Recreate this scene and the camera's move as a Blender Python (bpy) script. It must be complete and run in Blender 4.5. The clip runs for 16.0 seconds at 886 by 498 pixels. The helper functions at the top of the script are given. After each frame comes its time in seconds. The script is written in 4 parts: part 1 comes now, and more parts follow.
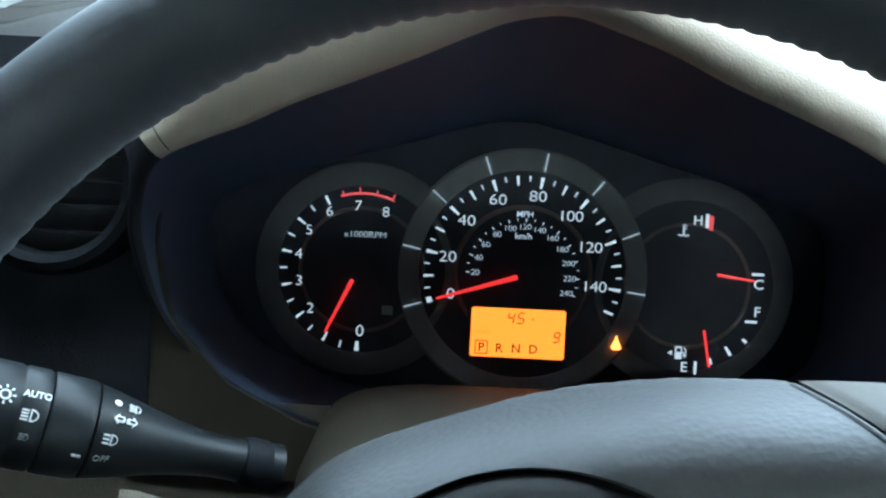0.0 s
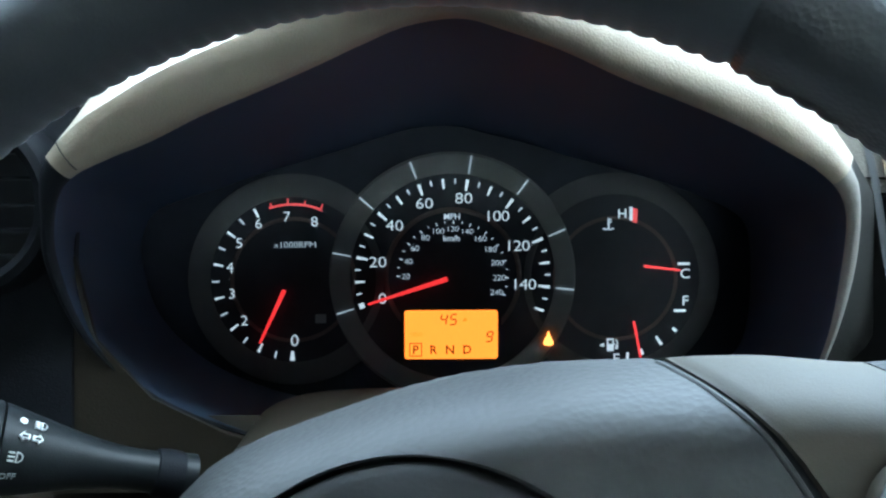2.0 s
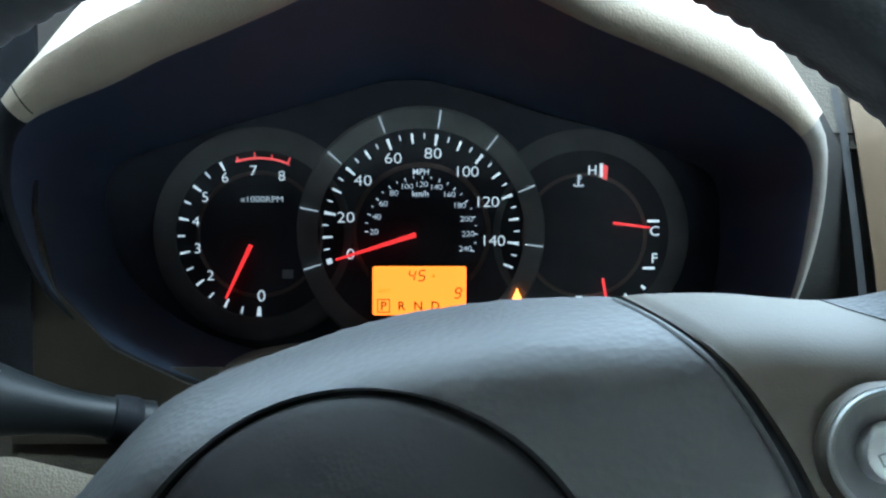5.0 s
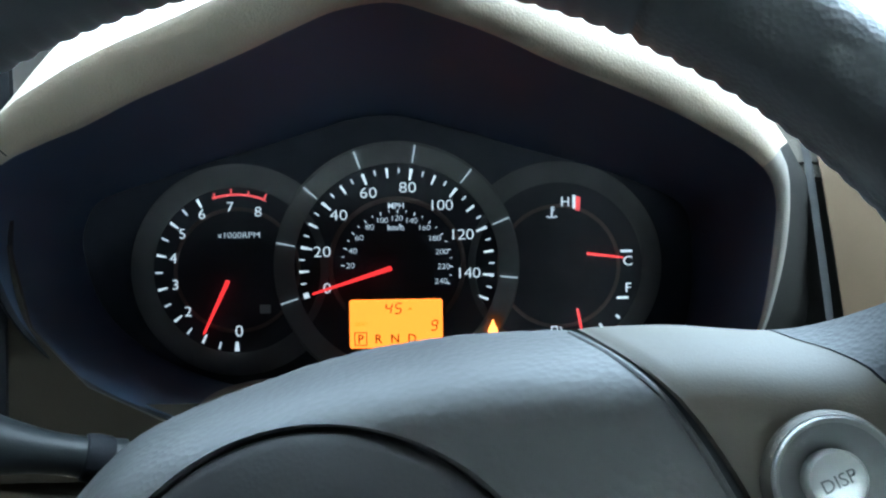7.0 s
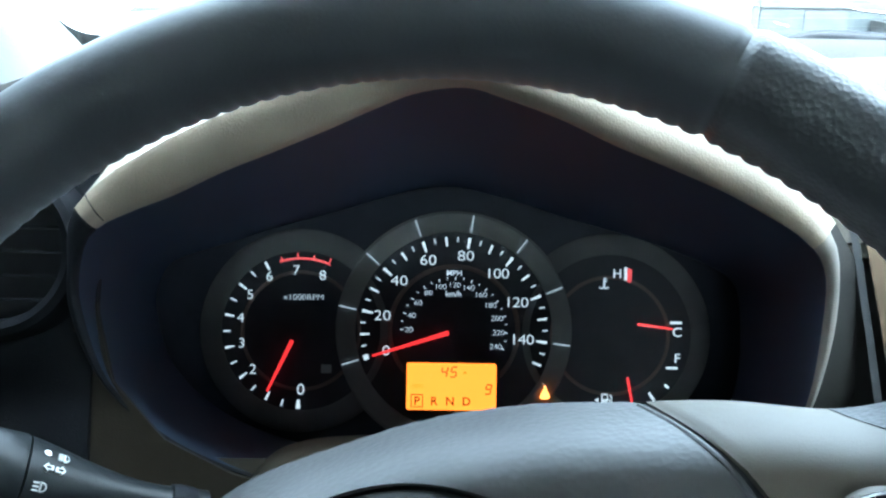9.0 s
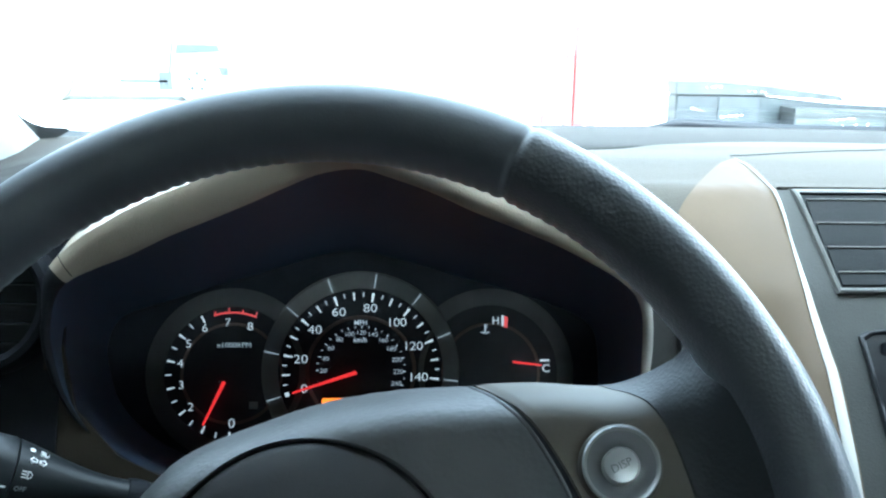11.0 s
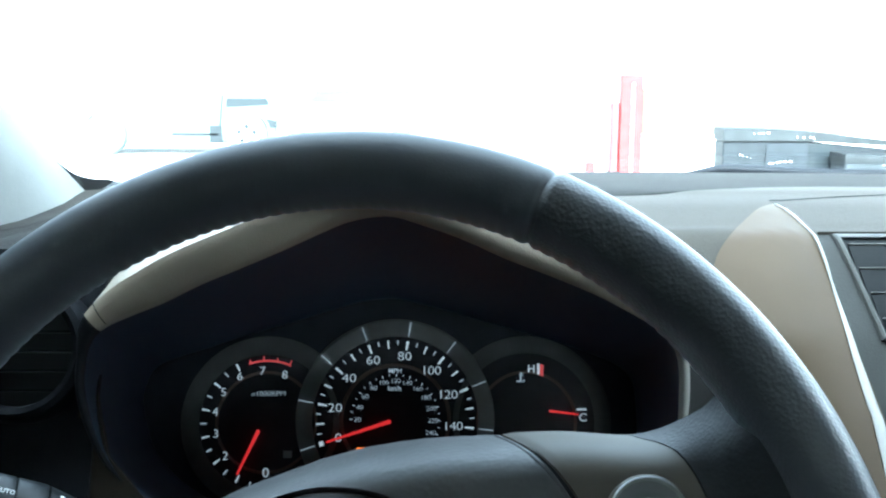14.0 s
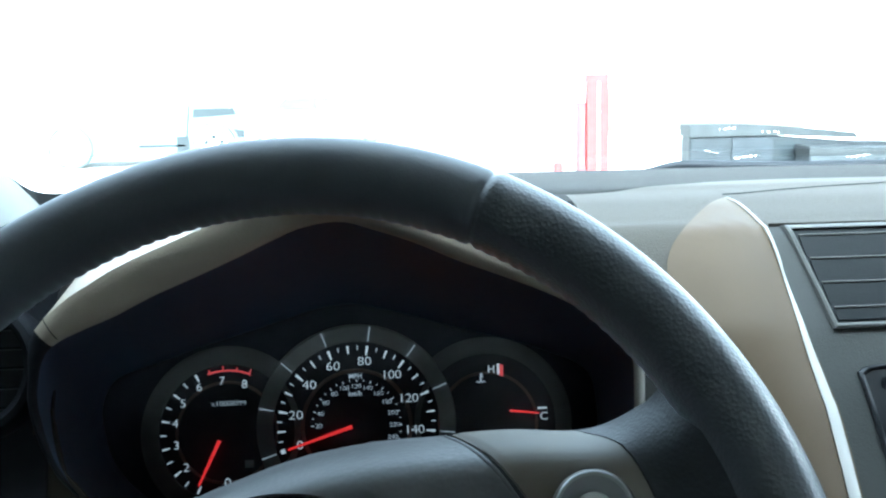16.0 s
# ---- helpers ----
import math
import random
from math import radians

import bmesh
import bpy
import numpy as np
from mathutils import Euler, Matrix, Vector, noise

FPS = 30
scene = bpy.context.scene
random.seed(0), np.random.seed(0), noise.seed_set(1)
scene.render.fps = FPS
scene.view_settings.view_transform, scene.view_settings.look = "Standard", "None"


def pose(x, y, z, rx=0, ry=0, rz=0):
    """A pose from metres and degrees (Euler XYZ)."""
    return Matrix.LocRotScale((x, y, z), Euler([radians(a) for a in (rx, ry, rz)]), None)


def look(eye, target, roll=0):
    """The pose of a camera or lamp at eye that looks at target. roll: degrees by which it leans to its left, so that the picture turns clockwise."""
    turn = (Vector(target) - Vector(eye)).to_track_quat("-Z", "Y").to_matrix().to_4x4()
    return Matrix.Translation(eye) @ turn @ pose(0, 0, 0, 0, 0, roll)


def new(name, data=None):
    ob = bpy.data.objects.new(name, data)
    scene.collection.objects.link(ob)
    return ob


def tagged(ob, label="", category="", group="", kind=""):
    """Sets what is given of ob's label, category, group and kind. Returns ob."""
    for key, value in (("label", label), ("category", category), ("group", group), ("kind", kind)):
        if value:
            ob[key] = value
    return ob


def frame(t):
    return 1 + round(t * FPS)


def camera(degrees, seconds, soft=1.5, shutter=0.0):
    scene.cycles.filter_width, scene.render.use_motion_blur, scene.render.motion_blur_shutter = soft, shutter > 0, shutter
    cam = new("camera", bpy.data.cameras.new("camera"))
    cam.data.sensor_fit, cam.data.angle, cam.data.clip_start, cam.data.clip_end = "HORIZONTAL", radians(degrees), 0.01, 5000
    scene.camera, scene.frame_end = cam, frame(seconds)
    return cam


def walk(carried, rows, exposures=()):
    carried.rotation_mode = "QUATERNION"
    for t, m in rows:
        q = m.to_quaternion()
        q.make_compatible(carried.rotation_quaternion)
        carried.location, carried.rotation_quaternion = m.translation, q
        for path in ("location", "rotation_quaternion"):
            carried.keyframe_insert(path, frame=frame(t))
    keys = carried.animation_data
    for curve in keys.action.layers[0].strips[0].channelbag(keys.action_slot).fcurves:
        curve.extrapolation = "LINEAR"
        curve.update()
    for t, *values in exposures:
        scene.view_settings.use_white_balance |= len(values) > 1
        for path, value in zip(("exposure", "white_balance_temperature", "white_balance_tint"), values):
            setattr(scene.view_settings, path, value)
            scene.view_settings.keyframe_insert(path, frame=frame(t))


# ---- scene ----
U = 0.058                       # one speedometer radius, in metres
TILT = -19.0                    # the instrument faces lean back from the driver
DASH = pose(0, 0, 1.05, TILT, 0, 0)
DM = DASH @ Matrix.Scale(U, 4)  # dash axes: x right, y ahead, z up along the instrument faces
SHEARED = DM @ Matrix(((1, -0.0158, 0, 0), (0, 1, 0, 0), (0, -0.0055, 1, 0), (0, 0, 0, 1)))   # dash axes sheared slightly so the dash fits the camera's view

cam = camera(48.46, 16.0, soft=2.2, shutter=0.25)
# seconds, eye (x, y, z) on the dash axes, yaw, pitch, roll
PATH = [
    (0, -0.767, -9.888, 0.716, 0.26, -2.87, 2.80),
    (0.5, -0.573, -9.913, 0.704, -0.27, -2.83, 1.84),
    (1, -0.381, -9.937, 0.649, -0.28, -3.05, 0.99),
    (1.5, -0.321, -9.949, 0.632, -0.47, -3.16, 0.70),
    (2, -0.221, -10.010, 0.659, -0.71, -2.17, -0.26),
    (2.5, -0.091, -10.096, 0.593, -1.24, -1.94, -0.16),
    (3, -0.232, -9.976, 0.541, -0.86, -2.79, 0.92),
    (3.2, -0.230, -9.958, 0.469, -1.47, -3.84, 0.95),
    (5.3, -0.029, -9.944, 0.476, -1.99, -3.63, -0.17),
    (5.5, 0.021, -9.975, 0.488, -1.91, -3.09, -0.68),
    (6, 0.052, -9.971, 0.480, -2.13, -2.68, -1.02),
    (6.5, 0.035, -9.991, 0.478, -2.10, -2.54, -0.83),
    (7, 0.056, -10.053, 0.517, -2.36, -2.02, -0.67),
    (7.5, 0.146, -10.090, 0.545, -2.38, -1.14, -1.20),
    (8, 0.218, -10.124, 0.537, -2.08, -0.33, -1.18),
    (8.5, 0.072, -10.272, 0.567, -0.53, 0.23, -0.61),
    (9, -0.213, -10.468, 0.608, -0.46, 1.40, 0.91),
    (9.5, -0.159, -10.977, 0.618, -0.74, 4.50, 1.10),
    (9.7, 0.069, -11.280, 0.447, -1.42, 6.29, 0.33),
    (11.8, 0.181, -12.855, 0.184, -4.84, 6.23, 0.01),
    (12, 0.232, -12.565, 0.140, -3.42, 5.69, -0.10),
    (12.5, 0.206, -12.491, 0.185, -1.78, 6.62, 0.11),
    (13, 0.219, -12.704, 0.160, -2.14, 8.33, -0.00),
    (13.5, 0.262, -12.773, 0.141, -2.42, 8.89, -0.30),
    (14, 0.290, -12.611, 0.147, -1.45, 9.15, -0.21),
    (14.5, 0.347, -12.673, 0.152, -2.20, 9.82, -1.06),
    (15, 0.343, -12.670, 0.141, -2.43, 9.44, -1.06),
    (15.5, 0.374, -12.710, 0.121, -2.46, 9.85, -1.28),
    (16, 0.505, -12.641, 0.125, -3.04, 9.35, -2.32),
]
walk(cam, [(t, DASH @ pose(x * U, y * U, z * U, 90 + p, 0, w) @ pose(0, 0, 0, 0, 0, r)) for t, x, y, z, w, p, r in PATH],
     [(0.0, 5.27, 5250, -5), (6.0, 5.45, 5250, -5), (9.5, 5.62, 5250, -5), (12.0, 4.85, 5200, -6), (16.0, 4.68, 5200, -6)])

# ---- world and light ----
world = bpy.data.worlds.new("sky")
scene.world = world
world.use_nodes = True
wn = world.node_tree
sky = wn.nodes.new("ShaderNodeTexSky")
sky.sky_type, sky.sun_disc = "NISHITA", False
SUN_EL, SUN_AZ = 48.0, 165.0     # degrees; azimuth from straight ahead to the right
sky.sun_elevation, sky.sun_rotation = radians(SUN_EL), radians(SUN_AZ)
sky.air_density, sky.dust_density, sky.ozone_density = 0.5, 7.0, 0.2
back = wn.nodes["Background"]
back.inputs["Strength"].default_value = 0.15
haze = wn.nodes.new("ShaderNodeHueSaturation")      # thin cloud takes most of the blue out of the sky
haze.inputs["Saturation"].default_value = 0.30
wn.links.new(sky.outputs[0], haze.inputs["Color"])
wn.links.new(haze.outputs[0], back.inputs[0])
sun = new("sun", bpy.data.lights.new("sun", "SUN"))
sun.data.energy, sun.data.angle, sun.data.color = 0.12, radians(6), (1.0, 0.96, 0.90)
sd = Vector((math.sin(radians(SUN_AZ)) * math.cos(radians(SUN_EL)), math.cos(radians(SUN_AZ)) * math.cos(radians(SUN_EL)), math.sin(radians(SUN_EL))))
sun.matrix_world = look(tuple(sd * 30), (0, 0, 0))


# ---- materials ----
def material(name, colour, rough=0.5, metal=0.0, grain=0.0, grain_size=600.0, spots=0.08, spot_size=18.0, glow=None, power=0.0, spec=0.5, sheen=0.0):
    m = bpy.data.materials.new(name)
    m.use_nodes = True
    t = m.node_tree
    b = t.nodes["Principled BSDF"]
    b.inputs["Roughness"].default_value, b.inputs["Metallic"].default_value = rough, metal
    b.inputs["Specular IOR Level"].default_value = spec
    b.inputs["Sheen Weight"].default_value, b.inputs["Sheen Roughness"].default_value = sheen, 0.45
    b.inputs["Sheen Tint"].default_value = (0.85, 0.93, 1.0, 1)
    co = t.nodes.new("ShaderNodeTexCoord")
    n = t.nodes.new("ShaderNodeTexNoise")
    n.inputs["Scale"].default_value, n.inputs["Detail"].default_value = spot_size, 5.0
    t.links.new(co.outputs["Object"], n.inputs["Vector"])
    ramp = t.nodes.new("ShaderNodeMapRange")
    ramp.inputs["From Min"].default_value, ramp.inputs["From Max"].default_value = 0.3, 0.7
    ramp.inputs["To Min"].default_value, ramp.inputs["To Max"].default_value = 1.0 - spots, 1.0 + spots
    t.links.new(n.outputs["Fac"], ramp.inputs["Value"])
    mul = t.nodes.new("ShaderNodeVectorMath")
    mul.operation = "SCALE"
    mul.inputs[0].default_value = colour
    t.links.new(ramp.outputs["Result"], mul.inputs["Scale"])
    t.links.new(mul.outputs[0], b.inputs["Base Color"])
    rr = t.nodes.new("ShaderNodeMapRange")
    rr.inputs["To Min"].default_value, rr.inputs["To Max"].default_value = max(0.0, rough - 0.08), min(1.0, rough + 0.08)
    t.links.new(n.outputs["Fac"], rr.inputs["Value"])
    t.links.new(rr.outputs["Result"], b.inputs["Roughness"])
    if grain:
        v = t.nodes.new("ShaderNodeTexVoronoi")
        v.inputs["Scale"].default_value = grain_size
        t.links.new(co.outputs["Object"], v.inputs["Vector"])
        n2 = t.nodes.new("ShaderNodeTexNoise")
        n2.inputs["Scale"].default_value, n2.inputs["Detail"].default_value = grain_size * 0.35, 3.0
        t.links.new(co.outputs["Object"], n2.inputs["Vector"])
        add = t.nodes.new("ShaderNodeMath")
        t.links.new(v.outputs["Distance"], add.inputs[0])
        t.links.new(n2.outputs["Fac"], add.inputs[1])
        bump = t.nodes.new("ShaderNodeBump")
        bump.inputs["Strength"].default_value, bump.inputs["Distance"].default_value = grain, 0.0006
        t.links.new(add.outputs[0], bump.inputs["Height"])
        t.links.new(bump.outputs[0], b.inputs["Normal"])
    if glow:
        b.inputs["Emission Color"].default_value = (*glow, 1)
        b.inputs["Emission Strength"].default_value = power
    return m


M_HOOD = material("hood_beige_vinyl", (0.335, 0.283, 0.217), 0.55, grain=0.25, grain_size=900)
# the hood's vinyl again, darkened to put shade into the side lip
M_HOOD_SHADE = material("hood_vinyl_shaded", (0.215, 0.200, 0.178), 0.55, grain=0.25, grain_size=900)
M_PAD = material("dash_pad_grey_vinyl", (0.069, 0.0625, 0.053), 0.65, grain=0.35, grain_size=800, spec=0.12)
M_PANEL = material("dash_centre_grey", (0.040, 0.0405, 0.038), 0.6, grain=0.3, grain_size=800, spec=0.2)
M_BAND = material("defroster_band_grey", (0.021, 0.0205, 0.019), 0.75, grain=0.3, grain_size=800, spec=0.06)
M_TAN = material("tan_metallic_trim", (0.070, 0.059, 0.043), 0.62, metal=0.12, grain=0.06, grain_size=1500, spots=0.05)
M_LOBE = material("tan_metallic_dash_trim", (0.080, 0.056, 0.033), 0.5, spec=0.2, metal=0.1, grain=0.06, grain_size=1500, spots=0.05)
M_TANP = material("tan_lower_plastic", (0.16, 0.135, 0.100), 0.55, grain=0.3, grain_size=900)
M_STRIP = material("satin_edge_strip", (0.43, 0.42, 0.395), 0.38, metal=0.0, spots=0.05)
M_VENT = material("vent_grey_plastic", (0.0085, 0.0100, 0.0115), 0.55, grain=0.2, grain_size=1200, spec=0.15)
M_VENTRIM = material("vent_frame_grey", (0.105, 0.103, 0.095), 0.5, grain=0.2, grain_size=1000, spec=0.25)
M_SILVER = material("silver_trim", (0.40, 0.40, 0.39), 0.38, metal=0.6, spots=0.04)
M_BLACK = material("matt_black_plastic", (0.009, 0.010, 0.0125), 0.6, grain=0.2, grain_size=1200, spec=0.12)
M_DARKSLAT = material("vent_slat_black", (0.005, 0.0055, 0.007), 0.6, spec=0.08)
M_TUNNEL = material("cluster_tunnel_black", (0.033, 0.053, 0.092), 0.6, grain=0.12, grain_size=1400, spec=0.25)
M_FACE = material("dial_face_black", (0.027, 0.027, 0.034), 0.5, spots=0.15, spot_size=60, spec=0.15)
M_BACK = material("cluster_backing_black", (0.017, 0.019, 0.028), 0.5, spots=0.15, spot_size=60, spec=0.12)
M_RING = material("dial_ring_grey", (0.15, 0.147, 0.144), 0.65, spots=0.12, spot_size=40, spec=0.2)
M_RINGD = material("dial_ring_dark", (0.095, 0.094, 0.094), 0.65, spots=0.12, spot_size=40, spec=0.2)
M_LEATHER = material("black_leather", (0.047, 0.050, 0.055), 0.5, grain=0.06, grain_size=800, spots=0.15, spec=0.6, sheen=0.15)
M_GRAIN = material("grained_black_leather", (0.035, 0.037, 0.039), 0.38, grain=0.26, grain_size=620, spots=0.15, spec=0.8, sheen=0.12)
# grip leather with the rim's shade put into its colour, for the spokes
M_GRAIN_SHADE = material("grip_leather_shaded", (0.017, 0.018, 0.019), 0.55, grain=0.22, grain_size=620, spots=0.15, spec=0.22)
M_SHELL = material("hub_black_vinyl", (0.052, 0.051, 0.050), 0.50, grain=0.24, grain_size=420, spots=0.12, spec=0.5)
M_COVER = material("airbag_cover_black", (0.024, 0.023, 0.023), 0.55, grain=0.10, grain_size=700, spec=0.35)
M_GAP = material("gap_black", (0.012, 0.013, 0.015), 0.8)
M_STALK = material("stalk_black", (0.010, 0.012, 0.013), 0.42, grain=0.06, grain_size=1500, spots=0.1, spec=0.3)
M_COLUMN = material("column_cover_brown_grey", (0.026, 0.0215, 0.0145), 0.6, grain=0.15, grain_size=900, spec=0.2)
M_MARK = material("white_marking", (0.75, 0.76, 0.74), 0.5)
M_KEYMARK = material("key_lettering_grey", (0.13, 0.13, 0.13), 0.5)
M_MARKDIM = material("grey_marking", (0.28, 0.29, 0.29), 0.5)
M_INNER = material("inner_ring_dark", (0.10, 0.062, 0.055), 0.5, spots=0.1, spot_size=40)
M_NUM = material("backlit_white", (0.75, 0.75, 0.75), 0.5, glow=(0.95, 0.97, 1.0), power=0.01575)
M_NUMDIM = material("backlit_grey", (0.35, 0.35, 0.36), 0.5, glow=(0.85, 0.88, 0.95), power=0.01485)
M_RINGTICK = material("ring_mark_grey", (0.5, 0.5, 0.5), 0.5, glow=(0.9, 0.95, 1.0), power=0.01161)
M_RED = material("needle_red", (0.6, 0.03, 0.03), 0.4, glow=(1.0, 0.035, 0.035), power=0.0243)
M_REDDIM = material("red_arc", (0.5, 0.04, 0.04), 0.5, glow=(1.0, 0.10, 0.10), power=0.01854)
M_LCD = material("orange_display", (0.30, 0.10, 0.01), 0.3, glow=(1.0, 0.19, 0.014), power=0.0621, spots=0.03)
M_SEG = material("display_segment_dark", (0.06, 0.018, 0.004), 0.4, glow=(1.0, 0.2, 0.0), power=0.002781)
M_SEGDIM = material("display_segment_faint", (0.20, 0.07, 0.01), 0.4, glow=(1.0, 0.22, 0.0), power=0.0324)
M_LAMP = material("warning_lamp_red", (0.6, 0.05, 0.03), 0.4, glow=(1.0, 0.24, 0.04), power=0.117)
M_DISH = material("control_dish_grey", (0.26, 0.265, 0.265), 0.34, metal=0.5, spots=0.05)
M_HEAD = material("headliner_fabric", (0.66, 0.64, 0.60), 0.9, grain=0.3, grain_size=500)
M_PILLAR = material("pillar_trim_light", (0.16, 0.172, 0.170), 0.7, spec=0.15, grain=0.2, grain_size=700)
M_FRIT = material("black_glass_border", (0.02, 0.022, 0.025), 0.2)
M_DARK = material("dark_cabin_cloth", (0.06, 0.058, 0.055), 0.9)


def glass(name, tint):
    m = bpy.data.materials.new(name)
    m.use_nodes = True
    t = m.node_tree
    out = t.nodes["Material Output"]
    tr, gl, mx, fr = (t.nodes.new(k) for k in ("ShaderNodeBsdfTransparent", "ShaderNodeBsdfGlossy", "ShaderNodeMixShader", "ShaderNodeFresnel"))
    tr.inputs[0].default_value = (*tint, 1)
    gl.inputs["Roughness"].default_value = 0.02
    fr.inputs["IOR"].default_value = 1.2
    t.links.new(fr.outputs[0], mx.inputs[0])
    t.links.new(tr.outputs[0], mx.inputs[1])
    t.links.new(gl.outputs[0], mx.inputs[2])
    t.links.new(mx.outputs[0], out.inputs[0])
    return m


M_GLASS = glass("windshield_glass", (0.93, 0.97, 0.96))

# ---- mesh helpers (in dash units) ----
ORIGIN = {}
AXES = SHEARED


def thing(name, at, label, category, group="", kind="", raw=False):
    e = new(name)
    e.empty_display_size = 0.05
    e.location = Vector(at) if raw else AXES @ Vector(at)
    ORIGIN[e] = e.location.copy()
    return tagged(e, label, category, group, kind)


def part(name, bm, mat, parent, label="", raw=False, smooth=True):
    """Links a bmesh as one mesh object under a thing or a part."""
    o = ORIGIN[parent]
    bmesh.ops.recalc_face_normals(bm, faces=bm.faces)
    bm.transform(Matrix.Translation(-o) @ (Matrix() if raw else AXES))
    me = bpy.data.meshes.new(name)
    if smooth:
        for f in bm.faces:
            f.smooth = True
        for e in bm.edges:
            if len(e.link_faces) == 2 and e.calc_face_angle(0) > radians(38):
                e.smooth = False
    bm.to_mesh(me)
    bm.free()
    me.materials.append(mat)
    ob = new(name, me)
    ob.parent = parent
    ORIGIN[ob] = o
    return tagged(ob, label)


def grid(f, us, vs, close_u=False):
    """A sheet of quads through f(u, v)."""
    bm = bmesh.new()
    rows = [[bm.verts.new(f(u, v)) for v in vs] for u in us]
    if close_u:
        rows.append(rows[0])
    for a, b in zip(rows, rows[1:]):
        for i in range(len(vs) - 1):
            bm.faces.new((a[i], a[i + 1], b[i + 1], b[i]))
    return bm


def thicken(bm, d):
    """Gives a sheet a thickness d along its normals."""
    bmesh.ops.recalc_face_normals(bm, faces=bm.faces)
    bmesh.ops.solidify(bm, geom=bm.faces[:], thickness=d)
    return bm


def loft(loops, closed=True, caps=False):
    bm = bmesh.new()
    vs = [[bm.verts.new(p) for p in lp] for lp in loops]
    n = len(loops[0])
    for a, b in zip(vs, vs[1:]):
        for i in range(n if closed else n - 1):
            j = (i + 1) % n
            bm.faces.new((a[i], a[j], b[j], b[i]))
    if caps:
        bm.faces.new(vs[0])
        bm.faces.new(vs[-1])
    return bm


def smooth_loop(pts, n, closed=True):
    """n points along a Catmull-Rom curve through pts, evenly spaced."""
    P = [Vector(p) for p in pts]
    m = len(P)
    fine = []
    for i in range(m if closed else m - 1):
        a, b, c, d = ((P[(i + k) % m] if closed else P[min(max(i + k, 0), m - 1)]) for k in (-1, 0, 1, 2))
        for k in range(16):
            t = k / 16
            fine.append(0.5 * ((2 * b) + (c - a) * t + (2 * a - 5 * b + 4 * c - d) * t * t + (3 * b - 3 * c + d - a) * t ** 3))
    fine.append(P[0].copy() if closed else P[-1].copy())
    L = [0.0]
    for a, b in zip(fine, fine[1:]):
        L.append(L[-1] + (b - a).length)
    out, k = [], 0
    for i in range(n):
        s = L[-1] * i / (n if closed else n - 1)
        while k < len(L) - 2 and L[k + 1] < s:
            k += 1
        f = (s - L[k]) / max(L[k + 1] - L[k], 1e-9)
        out.append(fine[k].lerp(fine[k + 1], f))
    return out


def prism(poly, y0, y1, bevel=0.0):
    """A plate over the outline poly (x, z), from y0 to y1."""
    bm = bmesh.new()
    a = [bm.verts.new((x, y0, z)) for x, z in poly]
    f = bm.faces.new(a)
    r = bmesh.ops.extrude_face_region(bm, geom=[f])
    bmesh.ops.translate(bm, verts=[v for v in r["geom"] if isinstance(v, bmesh.types.BMVert)], vec=(0, y1 - y0, 0))
    if bevel:
        bmesh.ops.bevel(bm, geom=bm.edges[:], offset=bevel, segments=2, affect="EDGES", clamp_overlap=True)
    return bm


def box(x0, x1, y0, y1, z0, z1, bevel=0.0, seg=2):
    bm = bmesh.new()
    bmesh.ops.create_cube(bm, size=1.0)
    for v in bm.verts:
        v.co = ((x0 + x1) / 2 + v.co.x * (x1 - x0), (y0 + y1) / 2 + v.co.y * (y1 - y0), (z0 + z1) / 2 + v.co.z * (z1 - z0))
    if bevel:
        bmesh.ops.bevel(bm, geom=bm.edges[:], offset=bevel, segments=seg, affect="EDGES", clamp_overlap=True)
    return bm


def lathe(profile, m, n=64, closed=True):
    """Turns (radius, height) round the z axis of the matrix m."""
    bm = bmesh.new()
    rings = []
    for r, h in profile:
        if r < 1e-6:
            rings.append([bm.verts.new(m @ Vector((0, 0, h)))])
        else:
            rings.append([bm.verts.new(m @ Vector((r * math.cos(2 * math.pi * i / n), r * math.sin(2 * math.pi * i / n), h))) for i in range(n)])
    for a, b in zip(rings, rings[1:]):
        for i in range(n):
            j = (i + 1) % n
            if len(a) == 1 and len(b) == 1:
                continue
            if len(a) == 1:
                bm.faces.new((a[0], b[i], b[j]))
            elif len(b) == 1:
                bm.faces.new((a[i], a[j], b[0]))
            else:
                bm.faces.new((a[i], a[j], b[j], b[i]))
    return bm


def facing(x, y, z):
    """A matrix whose z axis comes out of the instrument face towards the driver, x right, y up."""
    return Matrix(((1, 0, 0, x), (0, 0, -1, y), (0, 1, 0, z), (0, 0, 0, 1)))


def tube(pts, radii, n=12, caps=True):
    loops = []
    for i, p in enumerate(pts):
        d = (pts[min(i + 1, len(pts) - 1)] - pts[max(i - 1, 0)]).normalized()
        s = d.cross(Vector((0.13, 0.21, 0.97))).normalized()
        t = d.cross(s)
        loops.append([p + radii[i] * (math.cos(2 * math.pi * k / n) * s + math.sin(2 * math.pi * k / n) * t) for k in range(n)])
    return loft(loops, True, caps)


